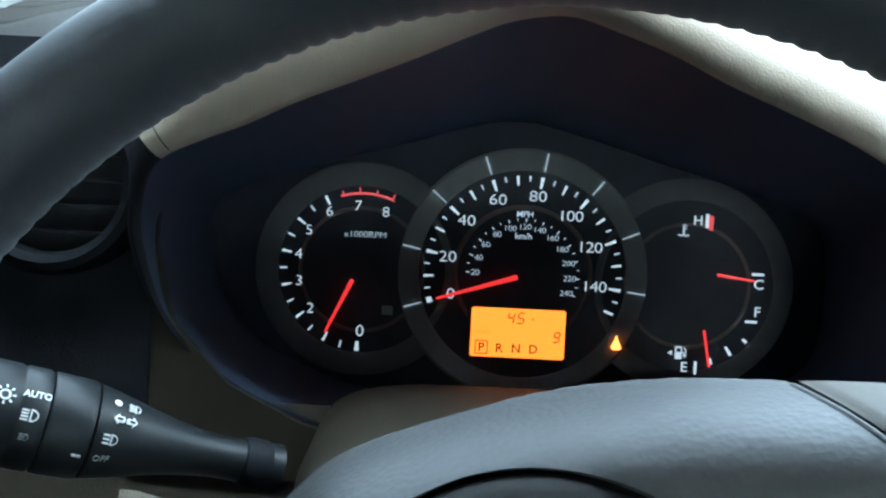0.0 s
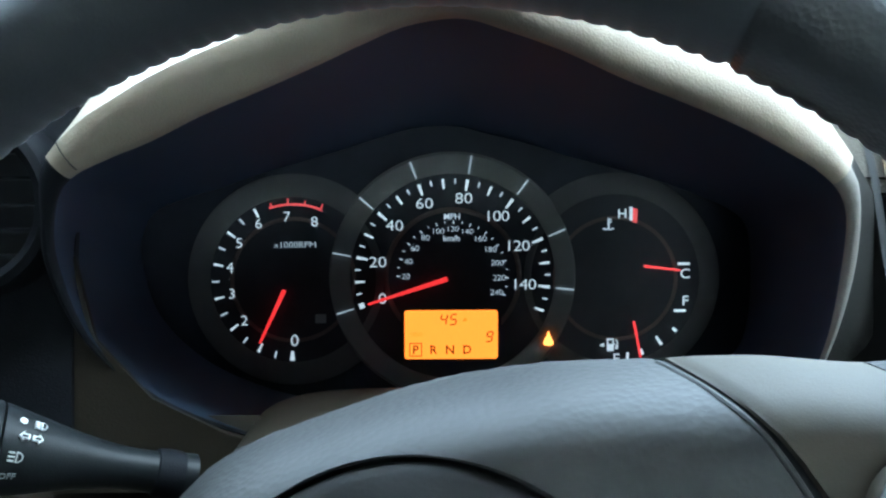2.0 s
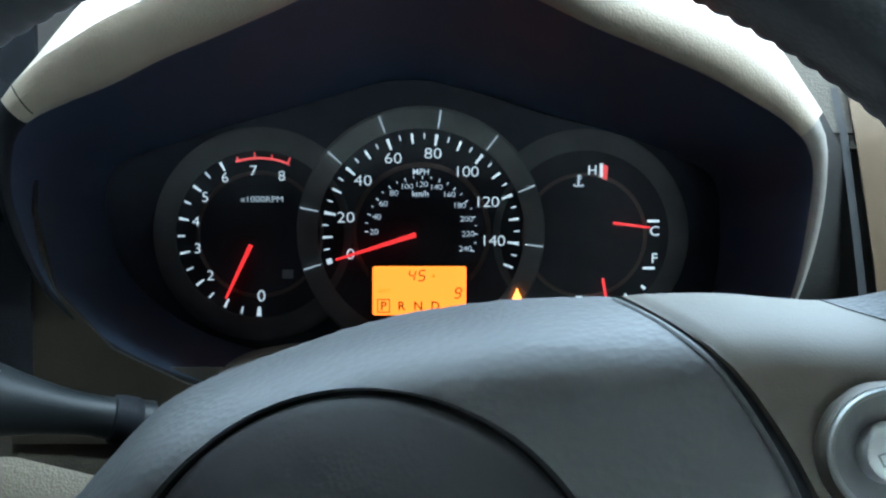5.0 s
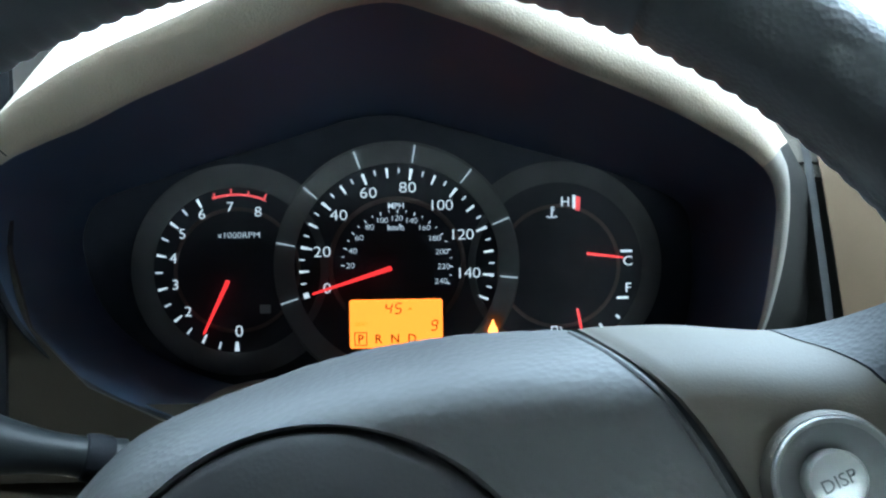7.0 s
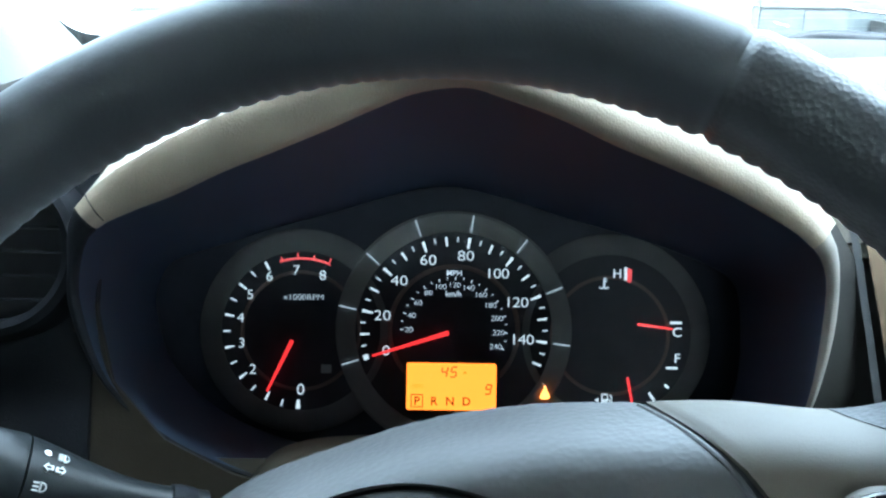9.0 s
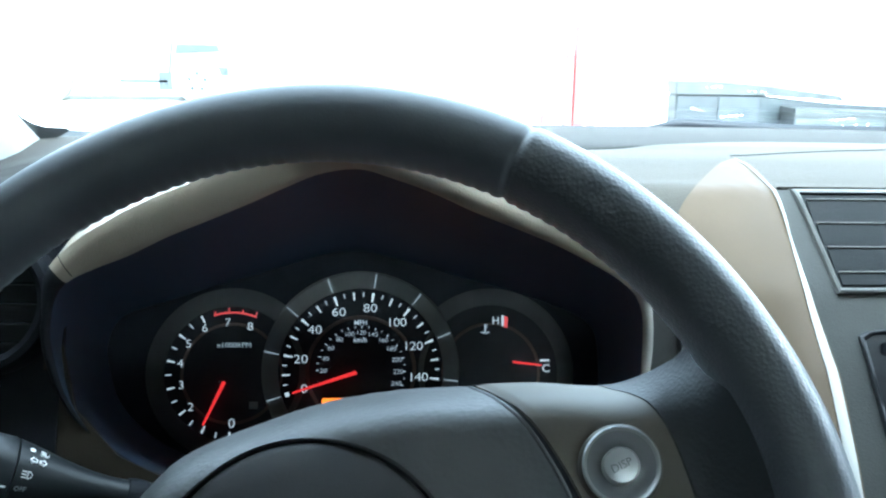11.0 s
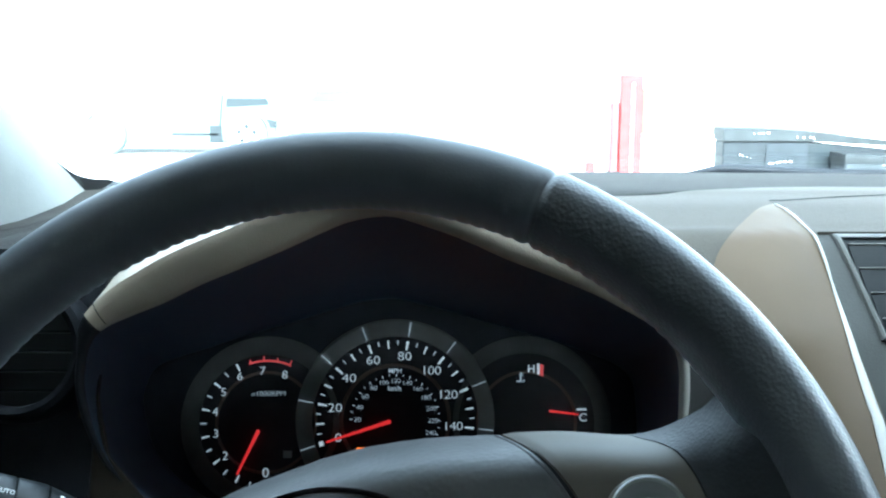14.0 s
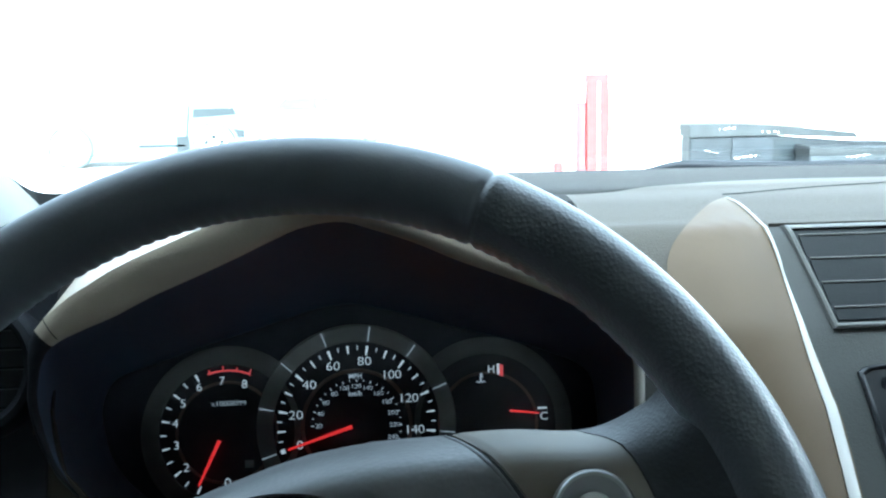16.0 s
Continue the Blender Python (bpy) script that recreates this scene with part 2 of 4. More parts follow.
def lettering(text, m, size, bold=0.0, depth=0.004, spacing=1.0, squeeze=1.0):
    """Raised letters centred on the matrix m, as a bmesh."""
    c = bpy.data.curves.new("letters", "FONT")
    c.body, c.size, c.extrude, c.offset = text, size, depth, bold
    c.align_x, c.align_y, c.space_character, c.resolution_u = "CENTER", "CENTER", spacing, 3
    ob = bpy.data.objects.new("letters", c)
    scene.collection.objects.link(ob)
    me = bpy.data.meshes.new_from_object(ob.evaluated_get(bpy.context.evaluated_depsgraph_get()))
    bm = bmesh.new()
    bm.from_mesh(me)
    xs = [v.co.y for v in bm.verts]
    mid = (min(xs) + max(xs)) / 2
    xx = [v.co.x for v in bm.verts]
    midx = (min(xx) + max(xx)) / 2
    for v in bm.verts:
        v.co.y -= mid
        v.co.x = (v.co.x - midx) * squeeze
    bm.transform(m)
    bpy.data.objects.remove(ob)
    bpy.data.curves.remove(c)
    bpy.data.meshes.remove(me)
    return bm


def pieces(name, bm, mat, parent):
    """Links each separate character of bm as a part of its own."""
    bmesh.ops.remove_doubles(bm, verts=bm.verts[:], dist=1e-5)
    left = set(bm.verts)
    while left:
        todo, isle = [left.pop()], set()
        while todo:
            v = todo.pop()
            isle.add(v)
            for e in v.link_edges:
                o = e.other_vert(v)
                if o in left:
                    left.discard(o)
                    todo.append(o)
        one = bmesh.new()
        made = {v: one.verts.new(v.co) for v in isle}
        for f in {f for v in isle for f in v.link_faces}:
            one.faces.new([made[v] for v in f.verts])
        part(name, one, mat, parent, smooth=False)
    bm.free()


def bar(cx, cz, ang, r0, r1, w0, w1, y, d=0.012):
    """A radial mark from r0 to r1 on a dial face."""
    ca, sa = math.cos(ang), math.sin(ang)
    poly = [(cx + r * ca - s * sa * w, cz + r * sa + s * ca * w) for r, s, w in ((r0, -.5, w0), (r0, .5, w0), (r1, .5, w1), (r1, -.5, w1))]
    return prism(poly, y, y - d)


def smooth(a, b, x):
    t = min(max((x - a) / (b - a), 0.0), 1.0)
    return t * t * (3 - 2 * t)


def table(pairs, x):
    """Straight lines between (x, y) pairs."""
    if x <= pairs[0][0]:
        return pairs[0][1]
    for (a, p), (b, q) in zip(pairs, pairs[1:]):
        if x <= b:
            return p + (q - p) * (x - a) / (b - a)
    return pairs[-1][1]


def steps(a, b, n):
    return [a + (b - a) * i / n for i in range(n + 1)]


# ---- dashboard ----
FACE_Y = [(-6.0, -3.2), (-2.5, -2.35), (-1.0, -2.0), (0.0, -1.7), (0.9, -1.4), (2.2, -0.72), (2.7, 0.05), (2.86, 0.4), (3.15, 1.0), (4.35, 4.6)]


def face_y(z):
    return table(FACE_Y, z)


dash = thing("dashboard", (2.0, -1.0, -4.0), "grey and tan vinyl car dashboard with satin metal trim", "dashboard")
PROF = [(p.y, p.z) for p in smooth_loop([(0, 4.75, 4.38), (0, 3.6, 4.02), (0, 2.2, 3.56), (0, 1.25, 3.24), (0, 0.95, 3.10), (0, 0.4, 2.86), (0, 0.0, 2.64), (0, -0.45, 2.38), (0, -0.72, 2.2), (0, -1.06, 1.55), (0, -1.4, 0.9)], 110, False)][::-1]
CREASE = [(p.x, p.y) for p in smooth_loop([(-5.6, 1.0, 0), (0.0, 1.0, 0), (2.6, 0.95, 0), (3.1, 0.90, 0), (3.7, 1.0, 0), (4.4, 1.29, 0), (5.4, 1.60, 0), (6.3, 1.73, 0), (7.8, 1.75, 0), (19.0, 1.75, 0)], 120, False)]


def drop(x):
    return -0.30 * smooth(0.0, -5.0, x) - 0.05 * smooth(6.0, 13.0, x)


def top_pt(x, y, lift=0.0):
    """On the dash top; it falls away towards the pillar."""
    return (x, y, table(PROF, y) + drop(x) - 0.25 * smooth(-4.3, -5.6, x) * smooth(4.3, 2.2, y) + lift)


def band_pt(x, t):
    return top_pt(x, 4.75 + (table(CREASE, x) + 0.01 - 4.75) * t, -0.03 * (t > 0.99))


def pad_pt(x, t, y1=None):
    c = table(CREASE, x)
    if y1 is None:
        y1 = -1.38 + 0.76 * smooth(5.05, 5.25, x)
    return top_pt(x, c + (y1 - c) * t, 0.022 * smooth(0.0, 0.03, t) * smooth(1.0, 0.9, t) - 0.02 * (t < 0.001))


PT = [0, 0.008, 0.02, 0.035] + steps(0.06, 1, 24)
part("defroster_band", thicken(grid(band_pt, steps(-6.0, 19.0, 110), steps(0, 0.97, 20) + [0.985, 1.0]), 0.12), M_BAND, dash, "darker grey windshield-side band of the dash top")
part("upper_pad", thicken(grid(pad_pt, steps(3.0, 5.4, 36) + steps(5.6, 19.0, 70), PT), 0.04), M_PAD, dash)
# left stretch of the pad: the darker band grey puts shade into its colour
part("upper_pad", thicken(grid(lambda x, t: pad_pt(x, t, 0.35), steps(-6.0, 3.0, 30), PT), 0.12), M_BAND, dash)
SEAM = [Vector(top_pt(p.x, p.y, 0.022)) for p in smooth_loop([(5.12, 0.52, 0), (5.3, 0.53, 0), (6.27, 0.79, 0), (7.36, 0.99, 0), (9.5, 1.16, 0), (19.0, 1.3, 0)], 60, False)]
part("panel_seam", tube(SEAM, [0.014] * 60, 6), M_GAP, dash)
part("upper_pad", thicken(grid(lambda x, z: (x, face_y(z) + 0.03, z), steps(3.2, 5.2, 12), steps(0.8, 2.26, 14)), 0.1), M_PAD, dash)
part("centre_panel", thicken(grid(lambda x, z: (x, face_y(z) + 0.015 + 0.14 * smooth(2.25, 2.34, z), z), steps(5.12, 19.0, 50), steps(-6.0, 2.25, 42) + [2.28, 2.31, 2.34]), 0.04), M_PANEL, dash)

LOBE_L = [(5.04, 2.84), (4.77, 2.725), (4.42, 2.475), (4.05, 2.165), (3.83, 1.85), (3.76, 1.5), (3.72, 1.0), (3.73, 0.37), (3.74, -0.35), (3.76, -1.2), (3.8, -3.0)]
LOBE_R = [(5.06, 2.84), (5.10, 2.66), (5.12, 2.46), (5.13, 2.18), (5.17, 1.80), (5.19, 1.42), (5.22, 1.05), (5.25, 0.72), (5.33, 0.2), (5.39, -0.4), (5.42, -3.0)]
LL, LR = smooth_loop([(x, 0, z) for x, z in LOBE_L], 48, False), smooth_loop([(x, 0, z) for x, z in LOBE_R], 48, False)


def lobe(i, t, lift=0.0):
    a, b = LL[i], LR[i]
    x, z = a.x + (b.x - a.x) * t, a.z + (b.z - a.z) * t
    bulge = 0.22 * math.sin(math.pi * min(max(t, 0), 1)) * smooth(0, 12, i)
    return (x, face_y(z) - 0.10 - bulge - lift, z)


part("trim_panel", thicken(grid(lobe, range(48), steps(0, 1, 16)), 0.08), M_LOBE, dash, "pointed satin tan trim panel beside the wheel")


def strip(i, t):
    w = 0.19 * smooth(4, 26, i)
    p = lobe(i, 1 - w * (1 - t) / (LR[i].x - LL[i].x), 0.012 + 0.03 * math.sin(math.pi * t))
    return (p[0] + 0.012 * t, p[1] + 0.06 * t ** 3, p[2])


part("trim_strip", thicken(grid(strip, range(48), steps(0, 1, 6)), 0.05), M_STRIP, dash, "bright satin edge strip")
part("panel_gap", grid(lambda z, t: (3.62 + 0.07 * t, face_y(z) - 0.02, z), steps(-3, 1.35, 20), (0, 1)), M_GAP, dash)
part("side_panel", thicken(grid(lambda x, z: (x, -1.95 - 0.25 * smooth(1.2, -1.0, z), z), steps(-6.0, -3.12, 14), steps(-1.1, 1.85, 22)), 0.08), M_BLACK, dash, "charcoal dash panel round the side vent")
part("corner_panel", thicken(grid(lambda t, z: (-6.0 + (table([(-1.6, -1.2), (-1.3, -1.1), (-1.17, -1.82), (-0.85, -2.49), (-0.36, -2.95), (0.25, -3.11)], z) + 3.3) * t + 2.7, -2.02 - 0.12 * smooth(1.2, -1.0, z), z), steps(0, 1, 14), steps(-1.6, 0.3, 20)), 0.06), M_COLUMN, dash)
# darker band grey here too, in place of shade
part("side_top", thicken(grid(lambda x, t: (x, -1.95 + 3.0 * t, 1.85 + 0.92 * t ** 0.8 - 0.3 * smooth(-4.2, -5.6, x)), steps(-6.0, -3.0, 16), steps(0, 1, 10)), 0.08), M_BAND, dash)
part("lower_panel", thicken(grid(lambda x, z: (x, -1.72 + 0.42 * (z + 0.9) - 0.10 * smooth(-2.2, -4.0, x), z), steps(-6.0, 3.7, 24), steps(-4.5, -1.05, 24)), 0.08), M_COLUMN, dash, "brown-grey lower dash panel")
part("knee_panel", thicken(grid(lambda x, z: (x, -3.05 + 0.25 * (z + 1.47) + 0.06 * smooth(-1.65, -1.47, z), z - 0.25 * max(0.0, x + 2.95)), steps(-3.06, -2.30, 12), steps(-4.0, -1.47, 16)), 0.10), M_TANP, dash, "light tan knee panel")

# ---- gauge hood ----
AXES = DM
hood = thing("gauge_hood", (0, -1.5, -1.35), "beige moulded hood round the instruments with a black lining", "gauge hood")
FRONT = [(-1.0, -1.30), (-1.76, -1.17), (-2.45, -0.85), (-2.92, -0.36), (-3.08, 0.25), (-3.05, 0.62), (-2.92, 0.90), (-2.62, 1.07), (-2.3, 1.20), (-1.9, 1.385), (-1.5, 1.54), (-1.05, 1.72), (-0.7, 1.87),
         (-0.38, 1.985), (0, 2.02), (0.33, 1.925), (0.76, 1.775), (1.16, 1.605), (1.6, 1.445), (2.05, 1.27), (2.4, 1.10), (2.7, 0.93), (2.9, 0.72), (2.97, 0.36), (2.96, -0.4), (2.78, -0.85), (2.2, -1.2), (1.2, -1.32), (0, -1.35)]
NL = 160
F2 = smooth_loop([(x, 0, z) for x, z in FRONT], NL)


def rim_y(z):
    return -1.85 - 0.41 * (z + 1.2)


def outward(i):
    d = F2[(i + 1) % NL] - F2[i - 1]
    n = Vector((-d.z, 0, d.x)).normalized()
    return n if n.dot(F2[i] - Vector((0, 0, 0.3))) > 0 else -n


def lip_w(p):
    return 0.04 + 0.07 * smooth(-0.6, 0.3, p.z)


def hood_loop(k):
    """k: 0 black edge, 1 rounded lip, 2 outer lip, 3 joint with the dash."""
    out = []
    for i, p in enumerate(F2):
        n, w = outward(i), lip_w(p)
        y = rim_y(p.z)
        if k < 3:
            q = p + n * w * (0, 0.5, 1.0)[k]
            out.append((q.x, y + (0, -0.05, 0.05)[k] * min(1, w / 0.3), q.z))
        else:
            top = smooth(0.75, 1.2, p.z)
            sx = 3.66 if p.x > 0 else -3.12
            low = smooth(-0.4, -1.1, p.z)
            side = Vector((sx + (p.x * 1.05 - sx) * low, -1.45 if p.x > 0 else -1.9, p.z))
            crest = Vector((p.x * 1.16, 1.0, 3.14 + drop(p.x * 1.16)))
            out.append(tuple(side.lerp(crest, top)))
    return out


def back_loop(s, y):
    return [(p.x * (1 + 0.03 * s), y, p.z * (1 - 0.24 * s) if p.z > 0 else p.z) for p in F2]


SH = []
H0, H3 = hood_loop(0), hood_loop(3)
INNER = ((0.0, 0.06), (0.0, 0.03), (0.01, 0.0), (0.03, -0.03), (0.07, -0.055), (0.13, -0.07), (0.20, -0.06), (0.27, -0.03), (0.31, 0.0), (0.335, 0.02))
OUTER = ((-0.01, 0.20), (0.0, 0.12), (0.015, 0.07), (0.045, 0.015), (0.09, -0.035), (0.145, -0.08), (0.205, -0.115), (0.265, -0.135), (0.31, -0.142), (0.335, -0.14))
ROLL = tuple(zip(INNER, OUTER))
for (d0, y0), (d1, y1) in ROLL:
    loop = []
    for i, q in enumerate(H0):
        k = smooth(0.7, -0.7, F2[i].x) * smooth(0.75, 1.2, F2[i].z)      # the lip turns under on the driver's outer side
        d, y = d0 + (d1 - d0) * k, y0 + (y1 - y0) * k
        thin = min(1.0, lip_w(F2[i]) / 0.11) * (0.28 + 0.72 * smooth(0.55, 1.3, F2[i].z))
        loop.append(tuple(Vector(q) + outward(i) * d * thin + Vector((0, y * (0.4 + 0.6 * thin), 0))))
    SH.append(loop)
FIRST = SH[0]
H2 = SH.pop()
for t in (0, 0.05, 0.12, 0.25, 0.4, 0.6, 0.8, 1.0):
    SH.append([tuple(Vector(a).lerp(Vector(b), t) + Vector((0, 0, 0.16 * math.sin(math.pi * t) * smooth(1.5, 2.8, b[2])))) for a, b in zip(H2, H3)])
turn_at = next(i for i, p in enumerate(F2) if p.x < -2.6 and p.z > 0.915)
end_at = next(i for i, p in enumerate(F2) if p.x > 2.6 and p.z < -0.75)
SPLIT = next(i for i in range(NL) if H3[i][2] < 1.5 and F2[i].x > 2.0 and F2[i].z > 0.2)
part("hood_top", loft([lp[turn_at:SPLIT + 1] for lp in SH], False), M_HOOD, hood, "beige vinyl top of the hood")
part("side_lip", loft([lp[SPLIT:end_at + 1] for lp in SH[:11]], False), M_HOOD_SHADE, hood, "narrow lip, the hood vinyl in a shaded tone")
# the dark band grey puts shade into the hood's side
part("hood_side", loft([lp[SPLIT:end_at + 1] for lp in SH[10:]], False), M_BAND, hood)
# black stands in for the shaded beige on the outer side
part("lower_lip", loft([lp[end_at:] + lp[:turn_at + 1] for lp in SH], False), M_BLACK, hood, "lower lip, black to stand in for shade on its outer side")
part("hood_seam", tube([Vector(lp[turn_at + 1]) + Vector((0, -0.004, 0)) for lp in SH[2:13]], [0.005] * 11, 6), M_GAP, hood)
LIN = []
for s in steps(0, 1, 8):
    LIN.append([tuple(Vector(p).lerp(Vector(q), s)) for p, q in zip(FIRST, back_loop(1.0, 0.06))])
part("lining", loft(LIN), M_TUNNEL, hood, "black plastic lining")

# ---- instrument cluster ----
cluster = thing("instrument_cluster", (0, 0.1, -1.35), "black three-dial instrument cluster with lit white numerals and red needles", "instrument cluster")
part("backing", prism([(p[0], p[2]) for p in back_loop(1.0, 0)][::-1], 0.07, 0.13), M_BACK, cluster)


def dial(name, cx, cz, r_face, r_in, r_out, lift, label, mat):
    d = part(name, lathe([(0, 0.0), (r_face, 0.0), (r_face, -0.05), (0, -0.05)], facing(cx, 0.0, cz), 96), M_FACE, cluster, label)
    part("dial_ring", lathe([(r_in, -0.05), (r_in, 0.015 + lift * 0.3), (r_in + 0.02, 0.03 + lift * 0.4), (r_out - 0.03, 0.03 + lift), (r_out, lift), (r_out, -0.06)], facing(cx, 0.0, cz), 96), mat, d, "matt grey ring")
    return d


SPX = 0.0
speedo = dial("speedometer", SPX, 0.0, 1.06, 1.045, 1.27, -0.015, "speedometer dial marked in MPH and km/h", M_RING)
rpm_x, rpm_z = -1.62, -0.026
rpm = dial("tachometer", rpm_x, rpm_z, 0.86, 0.84, 1.08, -0.05, "tachometer dial marked x1000 RPM", M_RINGD)
fuel_x, fuel_z = 1.66, -0.03
fuel = dial("fuel_and_temperature_gauge", fuel_x, fuel_z, 0.88, 0.86, 1.08, -0.05, "combined temperature and fuel gauge", M_RINGD)


def mph(v):
    return radians(197.7 - 1.459 * v)


for v in range(0, 151, 5):
    a = mph(v)
    if v == 0:
        part("tick", bar(SPX, 0, a, 0.945, 1.0, 0.055, 0.055, 0), M_NUM, speedo)
    elif v % 20 == 0:
        part("tick", bar(SPX, 0, a, 0.88, 0.995, 0.020, 0.034, 0), M_NUM, speedo)
        if v != 160:
            part("ring_mark", bar(SPX, 0, a, 1.055, 1.24, 0.010, 0.014, -0.045), M_RINGTICK, speedo)
    elif v % 10 == 0:
        part("tick", bar(SPX, 0, a, 0.895, 0.995, 0.018, 0.026, 0), M_NUM, speedo)
    else:
        part("tick", bar(SPX, 0, a, 0.94, 0.995, 0.014, 0.018, 0), M_NUMDIM if v % 2 else M_NUM, speedo)
part("ring_mark", bar(SPX, 0, mph(0), 1.055, 1.24, 0.010, 0.014, -0.045), M_RINGTICK, speedo)
for v, x, z in ((0, -0.715, -0.222), (20, -0.76, 0.15), (40, -0.588, 0.521), (60, -0.283, 0.745), (80, 0.116, 0.795), (100, 0.469, 0.613), (120, 0.678, 0.31), (140, 0.742, -0.084)):
    pieces("numeral", lettering(str(v), facing(x, -0.006, z), 0.155, -0.0015, spacing=0.92 if v > 99 else 1.0, squeeze=1.2), M_NUM, speedo)
for k in range(20, 241, 20):
    a = mph(k / 1.609)
    pieces("numeral", lettering(str(k), facing(0.476 * math.cos(a), -0.006, 0.484 * math.sin(a)), 0.080, -0.001, spacing=0.92, squeeze=1.2), M_NUMDIM, speedo)
    part("tick", bar(0, 0, a, 0.535, 0.57, 0.011, 0.012, 0), M_NUMDIM, speedo)
for k in range(30, 231, 20):
    part("tick", bar(0, 0, mph(k / 1.609), 0.545, 0.57, 0.009, 0.009, 0), M_NUMDIM, speedo)
pieces("letter", lettering("MPH", facing(-0.005, -0.006, 0.61), 0.085, 0.001), M_NUMDIM, speedo)
pieces("letter", lettering("km/h", facing(-0.01, -0.006, 0.39), 0.085, 0.001), M_NUMDIM, speedo)
part("inner_ring", lathe([(0.655, 0.0), (0.66, 0.0025), (0.70, 0.0025), (0.705, 0.0)], facing(0, 0, 0), 80), M_INNER, speedo)


def needle(parent, x0, z0, x1, z1, w0, w1):
    d = Vector((x1 - x0, 0, z1 - z0))
    n = Vector((-d.z, 0, d.x)).normalized()
    a, b = Vector((x0, 0, z0)), Vector((x1, 0, z1))
    poly = [(p.x, p.z) for p in (a + n * w0 / 2, a - n * w0 / 2, b - n * w1 / 2, b + n * w1 / 2)]
    return part("needle", prism(poly, -0.07, -0.10, 0.006), M_RED, parent, "lit red needle")


needle(speedo, -0.055, -0.02, -0.86, -0.275, 0.05, 0.022)
needle(rpm, -1.70, -0.125, -1.955, -0.665, 0.045, 0.022)
needle(fuel, 1.935, 0.10, 2.31, 0.055, 0.028, 0.02)
needle(fuel, 1.835, -0.46, 1.905, -0.83, 0.026, 0.02)

# tachometer: 0 straight down, clockwise to 8
for v in range(0, 17):
    k = v / 2
    a = radians(268.8 - 25.05 * k)
    if k <= 6:
        if k == 0:
            part("tick", bar(rpm_x, rpm_z, a, 0.73, 0.825, 0.026, 0.05, 0), M_NUM, rpm)
        else:
            part("tick", bar(rpm_x, rpm_z, a, 0.725 if k % 1 == 0 else 0.75, 0.82, 0.016, 0.026 if k % 1 == 0 else 0.018, 0), M_NUM if k % 1 == 0 else M_NUMDIM, rpm)
    else:
        part("tick", bar(rpm_x, rpm_z, a, 0.77, 0.827 if k % 1 == 0 else 0.81, 0.014, 0.014, 0), M_REDDIM, rpm)
arc = [(r * math.cos(radians(a)) + rpm_x, r * math.sin(radians(a)) + rpm_z) for r, rng in ((0.777, range(108, 66, -3)), (0.755, range(66, 109, 3))) for a in rng]
part("red_zone", prism(arc, 0, -0.012), M_REDDIM, rpm, "red zone arc")
for v, x, z in ((0, -1.612, -0.645), (2, -2.121, -0.438), (3, -2.245, -0.165), (4, -2.261, 0.105), (5, -2.165, 0.35), (6, -1.965, 0.547), (7, -1.68, 0.615), (8, -1.40, 0.565)):
    pieces("numeral", lettering(str(v), facing(x, -0.006, z), 0.146 if v else 0.168, -0.0015, squeeze=1.08), M_NUM, rpm)
pieces("letter", lettering("x1000RPM", facing(-1.60, -0.006, 0.33), 0.088, -0.001, squeeze=1.12), M_RINGTICK, rpm)
part("inner_ring", lathe([(0.60, 0.0), (0.605, 0.0025), (0.635, 0.0025), (0.64, 0.0)], facing(rpm_x, 0, rpm_z), 80), M_INNER, rpm)
part("inner_ring", lathe([(0.60, 0.0), (0.605, 0.0025), (0.635, 0.0025), (0.64, 0.0)], facing(fuel_x, 0, fuel_z), 80), M_INNER, fuel)

pieces("letter", lettering("H", facing(1.73, -0.006, 0.632), 0.138, 0.0), M_NUM, fuel)
pieces("letter", lettering("C", facing(2.375, -0.006, 0.018), 0.140, 0.0, squeeze=1.1), M_NUM, fuel)
pieces("letter", lettering("F", facing(2.38, -0.006, -0.26), 0.140, 0.0, squeeze=1.1), M_NUM, fuel)
pieces("letter", lettering("E", facing(1.675, -0.006, -0.85), 0.140, 0.0, squeeze=1.1), M_NUM, fuel)
part("tick", prism([(1.805, 0.56), (1.835, 0.56), (1.835, 0.70), (1.805, 0.70)], 0, -0.012), M_NUM, fuel)
part("red_mark", prism([(1.835, 0.545), (1.878, 0.535), (1.888, 0.675), (1.84, 0.69)], 0, -0.012), M_REDDIM, fuel)
part("tick", prism([(2.30, 0.105), (2.42, 0.105), (2.42, 0.13), (2.30, 0.13)], 0, -0.012), M_NUM, fuel)
part("tick", prism([(2.26, -0.375), (2.38, -0.375), (2.38, -0.35), (2.26, -0.35)], 0, -0.012), M_NUM, fuel)
for a, l in ((-41, 0.05), (-55, 0.10), (-70, 0.06)):
    part("tick", bar(fuel_x, fuel_z, radians(a), 0.83 - l, 0.83, 0.024, 0.03, 0), M_NUM, fuel)
part("tick", prism([(1.775, -0.92), (1.80, -0.92), (1.80, -0.79), (1.775, -0.79)], 0, -0.012), M_NUM, fuel)
# pump and coolant symbols
pump = part("pump_symbol", prism([(1.575, -0.775), (1.645, -0.775), (1.645, -0.645), (1.575, -0.645)], 0, -0.010, 0.004), M_NUM, fuel, "fuel pump symbol")
part("pump_window", prism([(1.588, -0.70), (1.632, -0.70), (1.632, -0.66), (1.588, -0.66)], -0.009, -0.013), M_FACE, fuel)
part("pump_hose", tube([Vector((x, -0.006, z)) for x, z in ((1.645, -0.70), (1.665, -0.71), (1.665, -0.75), (1.683, -0.75), (1.683, -0.68), (1.665, -0.655))], [0.006] * 6, 6), M_NUM, fuel)
